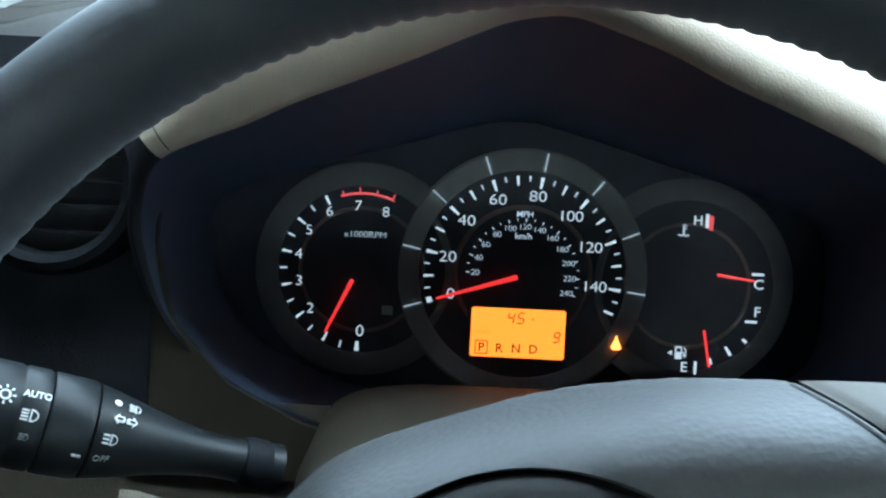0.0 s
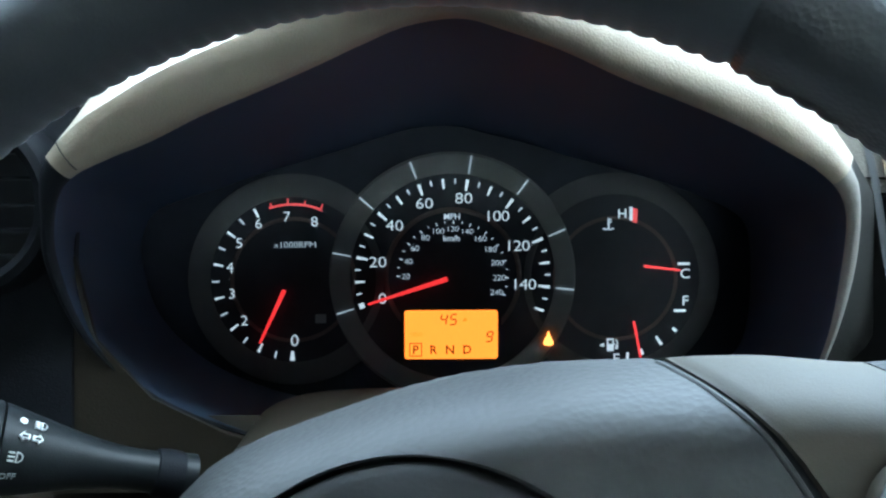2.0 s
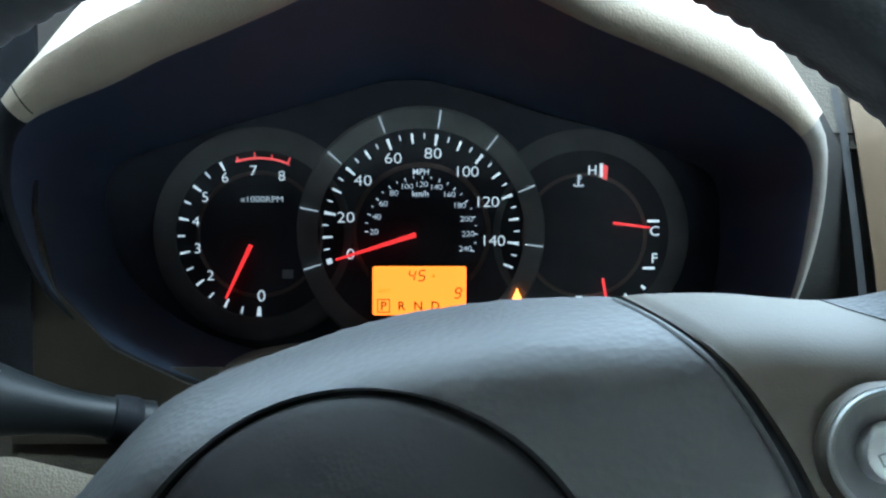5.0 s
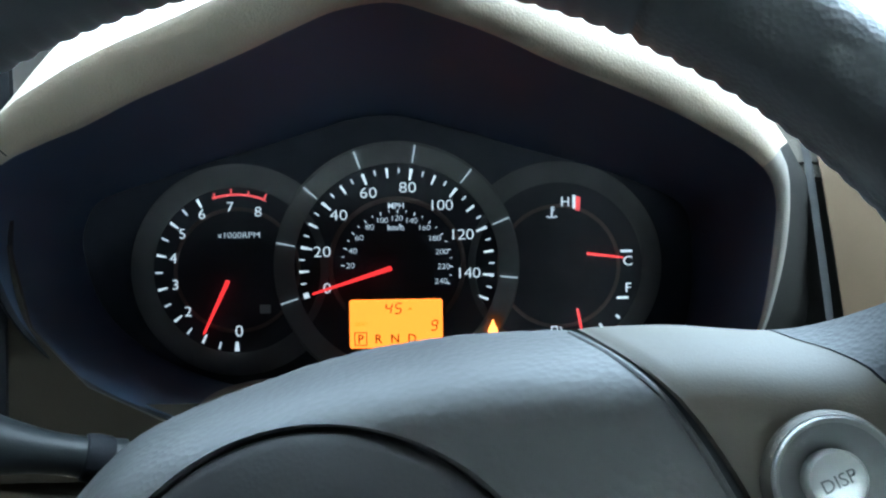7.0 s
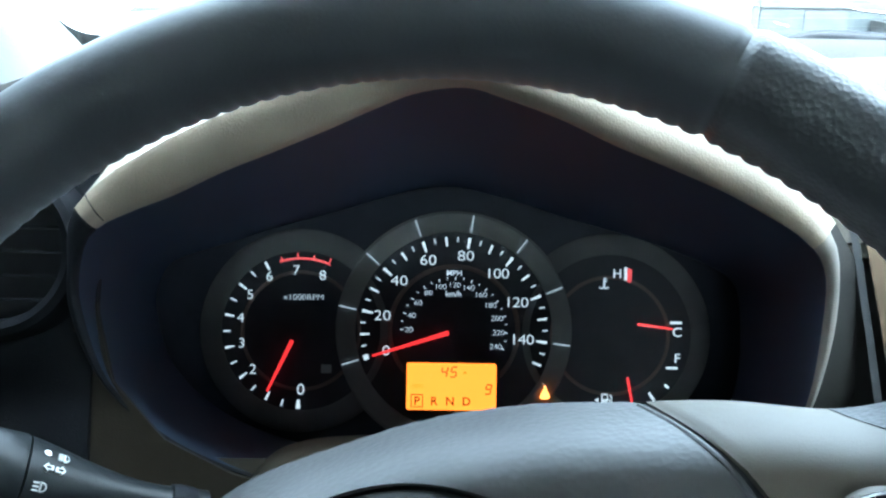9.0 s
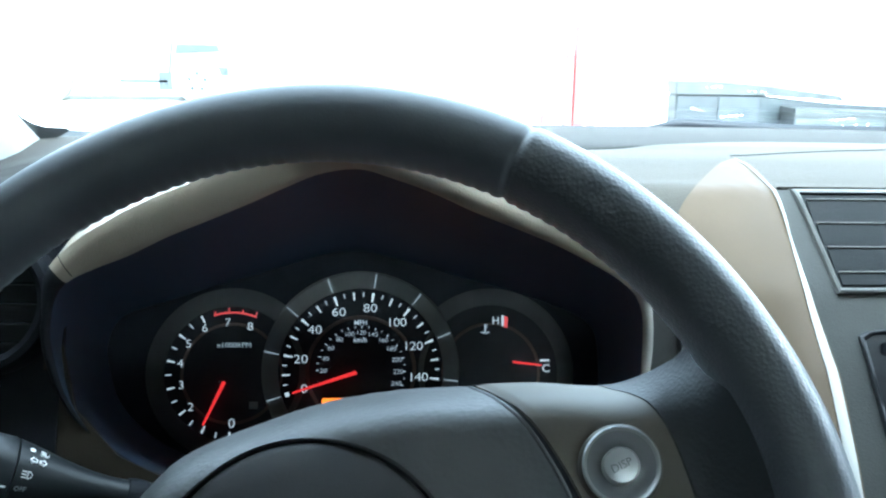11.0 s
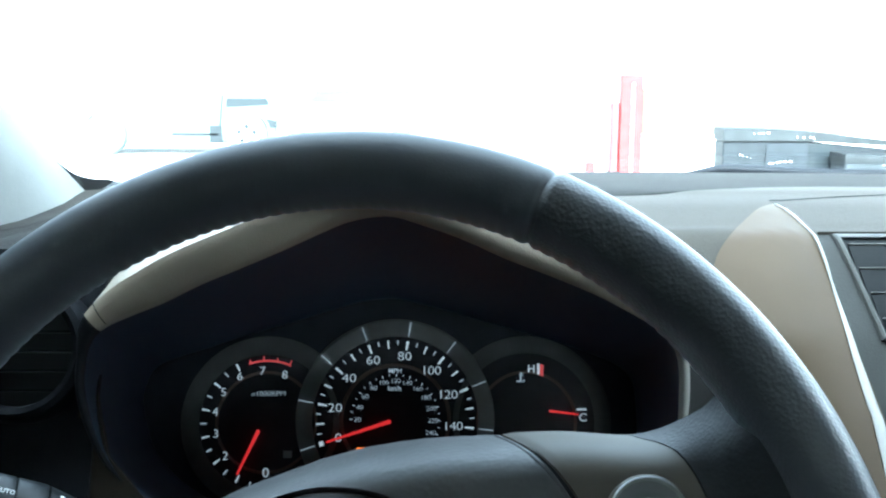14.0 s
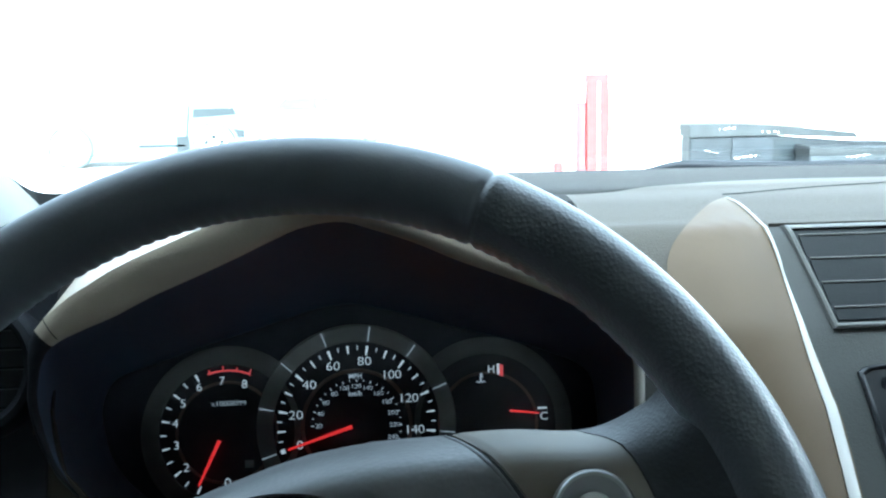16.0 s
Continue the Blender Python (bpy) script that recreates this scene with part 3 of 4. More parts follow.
part("pump_arrow", prism([(1.50, -0.713), (1.545, -0.69), (1.545, -0.736)], 0, -0.010), M_NUM, fuel)
part("coolant_symbol", prism([(1.583, 0.485), (1.60, 0.485), (1.60, 0.585), (1.583, 0.585)], 0, -0.010), M_NUMDIM, fuel, "coolant symbol")
for z in (0.54, 0.565):
    part("coolant_bar", prism([(1.60, z), (1.622, z), (1.622, z + 0.012), (1.60, z + 0.012)], 0, -0.010), M_NUMDIM, fuel)
part("coolant_wave", tube([Vector((1.535 + 0.011 * i, -0.006, 0.475 + 0.008 * math.sin(i * 1.6))) for i in range(11)], [0.007] * 11, 6), M_NUMDIM, fuel)
part("indicator", prism([(-1.40, -0.47), (-1.29, -0.47), (-1.29, -0.38), (-1.40, -0.38)], 0, -0.008, 0.003), M_MARKDIM, rpm, "unlit grey indicator symbol")

# orange display
lcd = part("display", prism([(-0.492, -0.842), (0.457, -0.842), (0.457, -0.345), (-0.492, -0.345)], 0.0, -0.025, 0.012), M_LCD, cluster, "lit orange display")
part("display_frame", prism([(-0.53, -0.88), (0.495, -0.88), (0.495, -0.31), (-0.53, -0.31)], 0.0, -0.012, 0.01), M_FACE, lcd)


def lcd_text(s, x, z, size, mat=None, bold=0.0):
    pieces("character", lettering(s, facing(x, -0.028, z), size, bold, 0.003), mat or M_SEG, lcd)


SEG7 = {"4": "bcfg", "5": "acdfg", "9": "abcdfg"}
SEGS = {"a": (0, 1, 1, 1), "b": (1, .5, 1, 1), "c": (1, 0, 1, .5), "d": (0, 0, 1, 0), "e": (0, 0, 0, .5), "f": (0, .5, 0, 1), "g": (0, .5, 1, .5)}


def digit(ch, x, z, w, h, t=0.014):
    """A slanted seven-segment digit whose lower left corner is at x, z."""
    for k in SEG7[ch]:
        u0, v0, u1, v1 = SEGS[k]
        a, b = Vector((x + u0 * w + 0.22 * v0 * h, z + v0 * h)), Vector((x + u1 * w + 0.22 * v1 * h, z + v1 * h))
        d = (b - a).normalized()
        n = Vector((-d.y, d.x)) * t / 2
        a, b = a + d * t * 0.35, b - d * t * 0.35
        part("segment", prism([tuple(q) for q in (a + n, a - n, b - n, b + n)], -0.024, -0.031), M_SEG, lcd)


digit("4", -0.135, -0.49, 0.06, 0.105)
digit("5", -0.035, -0.49, 0.06, 0.105)
digit("9", 0.335, -0.665, 0.055, 0.10)
for s, x in (("P", -0.378), ("R", -0.195), ("N", -0.03), ("D", 0.145)):
    lcd_text(s, x, -0.745, 0.125, None, 0.002)
for x0, x1, z0, z1 in ((-0.445, -0.435, -0.815, -0.675), (-0.325, -0.315, -0.815, -0.675), (-0.445, -0.315, -0.685, -0.675), (-0.445, -0.315, -0.815, -0.805)):
    part("character_frame", prism([(x0, z0), (x1, z0), (x1, z1), (x0, z1)], -0.024, -0.031), M_SEG, lcd)
lcd_text("ODO", -0.375, -0.59, 0.055, M_SEGDIM)
part("characters", prism([(0.10, -0.455), (0.15, -0.455), (0.125, -0.42)], -0.024, -0.031), M_SEGDIM, lcd)
# warning lamp
part("warning_light", prism([(p.x, p.z) for p in smooth_loop([(0.925, 0, -0.70), (1.015, 0, -0.70), (1.012, 0, -0.655), (0.985, 0, -0.60), (0.97, 0, -0.555), (0.955, 0, -0.60), (0.928, 0, -0.655)], 28)], -0.05, -0.066, 0.004), M_LAMP, cluster, "lit red warning lamp")

# ---- steering wheel ----
WYAW, WTILT, TURNED = -0.1326, 0.2128, 20.2
WC = Vector((-0.388, -6.247, -1.404))
e1 = Vector((math.cos(WYAW), math.sin(WYAW), 0))
e2 = Vector((-math.sin(WTILT) * math.sin(WYAW), math.sin(WTILT) * math.cos(WYAW), math.cos(WTILT)))
e3 = e1.cross(e2)
WM = Matrix(((e1.x, e2.x, e3.x, WC.x), (e1.y, e2.y, e3.y, WC.y), (e1.z, e2.z, e3.z, WC.z), (0, 0, 0, 1)))
WT = WM @ Matrix.Rotation(radians(TURNED), 4, "Z")   # the wheel as it stands, turned a little to the left
wheel = thing("steering_wheel", WC + Vector((0, 2.5, -3.2)), "black leather steering wheel with tan spokes, turned a little off centre", "steering wheel")
WR, Wr = 3.351, 0.2726


def rim_point(a, b, scallop=0.0, r=Wr):
    q = r * (1 + scallop)
    rad = WR + q * math.cos(b)
    return WM @ Vector((rad * math.cos(a), rad * math.sin(a), q * 1.225 * math.sin(b)))


def rim_part(name, a0, a1, mat, r, label, n, grips=True):
    def f(a, b):
        s = 0.0
        if grips:
            w = max(0.0, math.cos(b - math.pi - 0.5))
            s = 0.05 * w ** 8 * (abs(math.sin(a * 90)) ** 0.8 - 0.5) * (0.8 + 0.3 * math.sin(a * 7.3))
        edge = min(a - a0, a1 - a)
        s -= 0.06 * (1 - smooth(0, 0.016, edge))
        return rim_point(a, b, s, r)
    part(name, grid(f, steps(a0, a1, n), [2 * math.pi * k / 40 for k in range(41)]), mat, wheel, label)


SEAM_R, SEAM_L = radians(63.5), radians(152.5)
rim_part("rim_top", SEAM_R, SEAM_L, M_LEATHER, Wr, "smooth black leather upper rim", 420)
rim_part("rim_grip", radians(-62), SEAM_R, M_GRAIN, Wr * 1.02, "grained black leather grip", 460)
rim_part("rim_grip", SEAM_L, radians(278), M_GRAIN, Wr * 1.02, "grained black leather grip", 460)
rim_part("rim_bottom", radians(278), radians(298), M_LEATHER, Wr, "", 60)

TOPB = [(0, 1.352), (0.3, 1.35), (0.6, 1.325), (0.8, 1.29), (1.1, 1.225), (1.5, 1.10), (2.0, 0.94), (2.5, 0.73), (2.9, 0.68), (3.3, 0.74)]
GROOVE = [(-1.6, 1.25), (-1.2, 1.6), (-0.7, 1.83), (-0.4, 1.87), (0.0, 1.92), (0.30, 1.89), (0.61, 1.816), (0.84, 1.714), (0.98, 1.627), (1.1, 1.543), (1.2, 1.44)]   # b, a
TOPC = smooth_loop([(a, b, 0) for a, b in TOPB], 60, False)
TOPT = [(p.x, p.y) for p in TOPC]
TOPL = [(p.x, p.y) for p in smooth_loop([(0, 1.352, 0), (0.3, 1.35, 0), (0.6, 1.315, 0), (0.8, 1.235, 0), (1.06, 1.09, 0), (1.3, 0.95, 0), (1.6, 0.79, 0), (2.0, 0.62, 0), (2.5, 0.46, 0), (2.9, 0.43, 0), (3.3, 0.5, 0)], 60, False)]   # lowered to fit the hub's outer edge in the camera's view
GRC = smooth_loop([(b, a, 0) for b, a in GROOVE], 60, False)
GRT = [(p.x, p.y) for p in GRC]


def top_b(a):
    return table(TOPT if a > 0 else TOPL, abs(a))


def groove_a(b):
    return table(GRT, b)


HUB = -0.13


def edge_h(a):
    """Height of the hub's upper edge, which comes forward where the spokes meet the rim."""
    return -0.79 + 0.50 * smooth(2.5, 3.2, abs(a))


def hub_h(a, b):
    """Height of the hub over the plane of the rim."""
    d = max(top_b(a) - b, 0.0)
    return HUB - (HUB - edge_h(a)) * (1 - min(d / 0.46, 1.0)) ** 2.0


WS = [0, .003, .008, .015, .025, .035, .05, .065, .08, .10, .12, .15, .2, .26, .33, .4, .5, .6, .7, .8, .9, 1]


def shell_end(th):
    r = 1.14
    while r < 2.5:
        a, b = r * math.cos(th), r * math.sin(th)
        if b > top_b(a) or abs(a) > groove_a(b) or b < -1.55:
            break
        r += 0.005
    return r


def shell(th, k):
    r1 = max(shell_end(th), 1.16)
    ax, ay = 0.06 + 1.06 * math.cos(th), 1.06 * math.sin(th)
    a, b = ax + (r1 * math.cos(th) - ax) * k, ay + (r1 * math.sin(th) - ay) * k
    side = smooth(0.10, 0.3, top_b(a) - b)
    return WT @ Vector((a, b, hub_h(a, b) - 0.012 * side * smooth(0.95, 1.0, k) - 0.03 * (1 - smooth(0.0, 0.03, k))))


part("hub_shell", grid(shell, [2 * math.pi * k / 240 for k in range(240)], [0, .01, .03, .08, .15, .22, .3, .4, .5, .6, .68, .75, .81, .86, .9, .93, .95, .97, .985, 1], True), M_SHELL, wheel, "grained black hub shell")
part("hub_shell_back", grid(lambda a, t: WT @ Vector((a, top_b(a) - 0.06 * t * t, edge_h(a) - 0.5 * t)), steps(-2.6, 2.6, 60), steps(0, 1, 4)), M_SHELL, wheel)
AM = WT @ Matrix.Translation((0.06, 0.0, 0.565)) @ Matrix.Diagonal((1.062, 1.062, 1, 1))
part("hub_groove", lathe([(0.955, -0.78), (0.96, -0.86), (1.00, -0.86), (1.01, -0.735)], AM, 120), M_GAP, wheel)
cover = part("airbag_cover", lathe([(0, -0.52), (0.2, -0.525), (0.5, -0.56), (0.8, -0.645), (0.92, -0.70), (0.965, -0.725), (0.98, -0.76), (0.98, -0.95)], AM, 120), M_COVER, wheel, "black airbag cover")
part("emblem_recess", lathe([(0.30, -0.50), (0.33, -0.515), (0.36, -0.53), (0.38, -0.56)], AM @ Matrix.Diagonal((1.35, 1, 1, 1)), 60), M_GAP, cover)
SPE = [(-0.8, 2.60), (0.05, 2.665), (0.22, 2.675), (0.44, 2.675), (0.635, 2.66), (0.8, 2.635), (0.92, 2.57), (1.0, 2.50), (1.1, 2.44)]


def spoke(side):
    def surf(a, b, w, lift=0.0):
        return WT @ Vector((side * a, b, hub_h(side * a, b) + 0.05 + lift))

    def tan_f(s, w):
        b_g = 1.07 + (-0.95 - 1.07) * w
        g, e = groove_a(b_g) + 0.055, table(SPE, b_g)
        a = g + (e - g) * s
        b = top_b(side * a) + (-0.95 - top_b(side * a)) * w
        return surf(a, b, w, -0.05 * (1 - smooth(0.0, 0.10, s)) * smooth(0.25, 0.05, w) - 0.05 * (s < 0.01) * smooth(0.05, 0.25, w))

    sp = part("spoke", thicken(grid(tan_f, [0, 0.015] + steps(0.04, 1, 24), WS), 0.05), M_TAN, wheel, "satin tan spoke panel")

    def leather_f(s, w):
        b_g = 1.08 + (-0.95 - 1.08) * w
        e = table(SPE, b_g)
        a = e + (3.33 - e) * s
        b = top_b(side * a) + 0.16 * smooth(2.95, 3.33, a) * (1 - w) + (-0.95 - top_b(side * a)) * w
        return WT @ Vector((side * a, b, hub_h(side * a, top_b(side * a) + (-0.95 - top_b(side * a)) * w) + 0.062 - 0.03 * (s < 0.01) + 0.30 * smooth(2.7, 3.3, a) * smooth(0.02, 0.25, w)))

    part("spoke_leather", thicken(grid(leather_f, [0, 0.015] + steps(0.04, 1, 20), WS), 0.05), M_GRAIN_SHADE, wheel)
    def gap_f(w, t):
        b = 1.075 - 2.0 * w
        a = groove_a(b) - 0.02 + 0.10 * t
        return WT @ Vector((side * a, min(b, top_b(side * a) - 0.012), hub_h(side * a, min(b, top_b(side * a))) - 0.045))

    bead = [WT @ Vector((side * (groove_a(b) - 0.006), b, hub_h(side * groove_a(b), b) - 0.008)) for b in steps(1.05, -1.0, 70)]
    part("shell_edge", tube(bead, [0.016] * 71, 8), M_SHELL, wheel)
    part("spoke_gap", grid(gap_f, WS, (0, 0.5, 1)), M_GAP, wheel)
    return sp


sp_r = spoke(1)
spoke(-1)
# round control with the DISP key on the right spoke
KN = WT @ Matrix.Translation((2.285, 0.11, 0.03))
part("control_bezel", lathe([(0.276, -0.14), (0.270, -0.07), (0.262, -0.03), (0.252, -0.012), (0.248, -0.03)], KN, 72), M_TAN, sp_r)
part("control_ring", lathe([(0.25, -0.05), (0.249, 0.006), (0.240, 0.014), (0.228, 0.006), (0.222, -0.01), (0.222, -0.14)], KN, 72), M_SILVER, sp_r, "bright silver ring of a wheel control")
part("control_dish", lathe([(0.226, -0.004), (0.215, -0.02), (0.18, -0.06), (0.15, -0.085), (0.122, -0.095)], KN, 72), M_DISH, sp_r, "dished silver-grey face round the key")
part("key", lathe([(0, 0.012), (0.08, 0.010), (0.108, 0.002), (0.120, -0.016), (0.122, -0.14)], KN, 56), M_SILVER, sp_r, "round silver DISP key")
pieces("letter", lettering("DISP", KN @ Matrix.Translation((0, 0, 0.012)) @ Matrix.Rotation(radians(5), 4, "Z"), 0.074, 0.0, 0.002), M_KEYMARK, sp_r)

# ---- steering column cover and stalk ----
column = thing("steering_column_cover", (-0.25, -3.0, -2.3), "brown-grey plastic steering column cover", "column cover")


def col(y, a):
    w = table([(-5.2, 1.05), (-4.6, 1.2), (-3.2, 1.45), (-1.6, 1.5)], y)
    h = table([(-5.2, 0.50), (-4.6, 0.60), (-3.2, 0.72), (-1.6, 0.70)], y)
    c, s = math.cos(a), math.sin(a)
    p = 0.55
    return (-0.30 + w * math.copysign(abs(c) ** p, c), y, -1.55 + h * math.copysign(abs(s) ** p, s))


part("cover", loft([[col(y, 2 * math.pi * k / 64) for k in range(64)] for y in (-5.2, -5.0, -4.6, -4.0, -3.2, -2.4, -1.6)], True, True), M_COLUMN, column)
part("collar", lathe([(0.12, -0.14), (0.152, -0.12), (0.162, -0.06), (0.160, 0.03), (0.146, 0.06), (0.13, 0.062)], look((-1.93, -3.556, -1.065), (-4.03, -4.58, -0.432)), 40), M_BLACK, column)

stalk = thing("turn_signal_stalk", (-2.6, -3.9, -1.2), "black headlight and turn signal stalk with white symbols", "stalk")
SA, SB = Vector((-1.815, -3.50, -1.10)), Vector((-4.03, -4.58, -0.432))
SM = look(tuple(SA), tuple(SB)) @ Matrix.Rotation(math.pi, 4, "X")   # z runs out along the stalk
L = (SB - SA).length


def stalk_part(name, prof, mat, label=""):
    return part(name, lathe(prof, SM, 56), mat, stalk, label)


SHAFT = [(0.0, 0.155), (0.16, 0.145), (0.26, 0.136), (0.40, 0.134), (0.53, 0.143), (0.67, 0.164), (0.85, 0.20), (1.03, 0.245), (1.15, 0.272), (1.23, 0.288)]
SHC = smooth_loop([(z, r, 0) for z, r in SHAFT], 30, False)
stalk_part("shaft", [(0, -0.02)] + [(p.y, p.x) for p in SHC] + [(0, 1.235)], M_STALK)
stalk_part("sleeve", [(0, 1.245), (0.288, 1.245), (0.297, 1.26), (0.302, 1.485), (0.294, 1.50), (0, 1.50)], M_STALK)
end = stalk_part("end_knob", [(0, 1.512), (0.294, 1.512), (0.303, 1.527), (0.303, 1.648), (0.294, 1.66), (0.294, 1.673), (0.303, 1.688), (0.301, 2.3), (0.26, 2.42), (0, 2.44)], M_STALK, "ribbed end knob")


def on_stalk(z, up):
    """On the stalk's skin at the length z, turned by up degrees from facing the driver."""
    ax = (SB - SA).normalized()
    d = Vector((0, -1, 0))
    d = (d - ax * d.dot(ax)).normalized()
    d = Matrix.Rotation(radians(up), 3, ax) @ d
    r = 0.304 if z > 1.24 else table(SHAFT, z) + 0.003
    p = SA + ax * z + d * r
    flare = 0.0 if z > 1.24 else (table(SHAFT, z + 0.03) - table(SHAFT, z - 0.03)) / 0.06
    d = (d - ax * flare).normalized()
    x = (-ax + d * ax.dot(d)).normalized()
    y = d.cross(x)
    return Matrix(((x.x, y.x, d.x, p.x), (x.y, y.y, d.y, p.y), (x.z, y.z, d.z, p.z), (0, 0, 0, 1)))


def sym(bm, z, up, mat, name="symbol", label=""):
    m = on_stalk(z, up) @ Matrix(((1, 0, 0, 0), (0, 0, 1, 0), (0, -1, 0, 0), (0, 0, 0, 1)))
    bm.transform(m)
    if name == "lettering":
        return pieces("letter", bm, mat, stalk)
    return part(name, bm, mat, stalk, label)


def outline_arrow(sign, dx, k=0.62):
    pts = [(0.055, 0), (0.01, 0.05), (0.01, 0.025), (-0.05, 0.025), (-0.05, -0.025), (0.01, -0.025), (0.01, -0.05)]
    return prism([(dx + sign * x * k, z * k) for x, z in pts], 0.012, -0.014)


def arrow_core(sign, dx):
    pts = [(0.034, 0), (0.016, 0.02), (0.016, 0.013), (-0.03, 0.013), (-0.03, -0.013), (0.016, -0.013), (0.016, -0.02)]
    return prism([(dx + sign * x * 0.62, z * 0.62) for x, z in pts], -0.012, -0.0165)


for sg, dx in ((-1, -0.040), (1, 0.040)):
    sym(outline_arrow(sg, dx), 1.075, 40, M_MARK, "symbol", "white turn arrow")
    sym(arrow_core(sg, dx), 1.075, 40, M_STALK, "symbol_core")


def beam(dx, s=1.0):
    q = [(0.0, 0.055), (0.03, 0.052), (0.06, 0.03), (0.07, 0), (0.06, -0.03), (0.03, -0.052), (0.0, -0.055)]
    return [prism([(dx + s * x, s * z) for x, z in q], 0.012, -0.012), prism([(dx + s * (0.012 + 0.62 * x), s * 0.7 * z) for x, z in q], -0.011, -0.0145)]


def rays(dx, s=1.0, n=4):
    out = []
    for i in range(n):
        k = -0.04 + 0.08 * i / (n - 1)
        out.append(prism([(dx - 0.075 * s, s * (k - 0.008)), (dx - 0.015 * s, s * (k - 0.008)), (dx - 0.015 * s, s * (k + 0.008)), (dx - 0.075 * s, s * (k + 0.008))], 0.012, -0.012))
    return out


def lamp_symbol(z, up, s, mat, label, n=4, dx=0.01):
    rim, core = beam(dx, s)
    sym(rim, z, up, mat, "symbol", label)
    sym(core, z, up, M_STALK, "symbol_core")
    for bm in rays(dx, s, n):
        sym(bm, z, up, mat, "symbol_ray")


lamp_symbol(1.614, 22, 0.66, M_MARK, "white headlamp symbol")
lamp_symbol(1.147, 13, 0.60, M_MARK, "grey-white fog lamp symbol", 3)
lamp_symbol(1.025, 61.6, 0.5, M_MARK, "white lamp symbol", 3, 0.0)
lamp_symbol(1.615, -1, 0.36, M_MARKDIM, "grey parking lamp symbol", 3)
sym(lathe([(0, 0.004), (0.022, 0.004), (0.024, 0.0)], facing(0, 0, 0), 16), 1.132, 63, M_MARK, "symbol_dot")
sym(lettering("AUTO", Matrix.Rotation(radians(90), 4, "X"), 0.056, 0.001, 0.003), 1.59, 45.5, M_MARK, "lettering")
sym(lettering("OFF", Matrix.Rotation(radians(90), 4, "X"), 0.056, 0.0003, 0.003), 1.157, -12.4, M_MARKDIM, "lettering")
sym(prism([(-0.025, -0.007), (0.025, -0.007), (0.025, 0.007), (-0.025, 0.007)], 0.002, -0.004), 1.30, -11.3, M_MARK, "index_mark")
sym(lathe([(0.020, 0.0), (0.022, 0.004), (0.030, 0.004), (0.032, 0.0)], facing(0, 0, 0), 20), 1.76, 39, M_MARK, "symbol", "white sun-like lamp symbol")
for k in range(8):
    a = k * math.pi / 4
    sym(bar(0, 0, a, 0.040, 0.058, 0.010, 0.010, 0.0, 0.004), 1.76, 39, M_MARK, "symbol_ray")

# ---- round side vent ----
AXES = SHEARED
side_vent = thing("side_vent", (-3.85, -2.2, 0.0), "round black side air vent", "air vent")
VM = facing(-3.85, -2.45, 0.72)
part("ring", lathe([(0.56, -0.10), (0.58, 0.02), (0.64, 0.06), (0.70, 0.03), (0.74, -0.06), (0.74, -0.8)], VM, 72), M_DARKSLAT, side_vent)
part("back_plate", lathe([(0, -0.35), (0.6, -0.35), (0.6, -0.10)], VM, 48), M_GAP, side_vent)
for k in range(5):
    z = -0.40 + 0.2 * k
    w = math.sqrt(0.57 ** 2 - z * z)
    bm = box(-3.85 - w, -3.85 + w, -2.40, -2.25, 0.72 + z - 0.012, 0.72 + z + 0.012)
    part("slat", bm, M_DARKSLAT, side_vent)

# ---- centre vent and radio ----
vent = thing("centre_vent", (6.4, -1.2, 0.9), "centre dash air vent with black horizontal slats", "air vent")
VQ = [(5.47, 2.22), (7.55, 2.25), (7.60, 0.92), (5.63, 0.93)]


def vent_pt(s, t, d=0.0):
    x = (VQ[0][0] + (VQ[3][0] - VQ[0][0]) * t) * (1 - s) + (VQ[1][0] + (VQ[2][0] - VQ[1][0]) * t) * s
    z = 2.23 + (0.925 - 2.23) * t
    return Vector((x, face_y(z) + d, z))


def vent_frame():
    loop = [(0, t) for t in steps(0, 1, 12)] + [(s, 1) for s in steps(0.1, 1, 9)] + [(1, t) for t in steps(0.92, 0, 11)] + [(s, 0) for s in steps(0.9, 0.1, 8)]
    cen = (0.5, 0.5)
    outs = []
    for grow, d in ((1.07, 0.02), (1.05, -0.045), (1.01, -0.065), (0.965, -0.04), (0.945, 0.25)):
        outs.append([vent_pt(cen[0] + (s - .5) * (1 - (1 - grow) * 0.65), cen[1] + (t - .5) * grow, d) for s, t in loop])
    return loft(outs)


part("frame", vent_frame(), M_VENTRIM, vent, "grey vent frame")
part("back_plate", grid(lambda s, t: vent_pt(s, t, 0.012), steps(0.02, 0.98, 2), steps(0.03, 0.97, 4)), M_VENT, vent)
for t in (0.10, 0.345, 0.59, 0.835):
    def slat(s, w, t=t):
        return vent_pt(s, t + 0.235 * w - 0.02 * (w > 0.9)) + Vector((0, -0.045 + 0.05 * w, 0))
    blade = part("slat", thicken(grid(slat, steps(0.03, 0.97, 6), (0, 0.08, 0.5, 1) if t < 0.8 else (0, 0.08, 0.5)), 0.02), M_VENT, vent)
    # a paler tube paints the light caught along each slat's edge
    part("slat_highlight", tube([vent_pt(q, t) + Vector((0, -0.055, 0.004)) for q in steps(0.03, 0.97, 6)], [0.011] * 7, 6), M_VENTRIM, blade, "pale strip standing in for a lit slat edge")
radio = thing("radio", (6.6, -1.9, -1.0), "dark grey car radio with a round knob", "radio")


def radio_pt(x, z, d):
    return (x, face_y(z) + d, z)


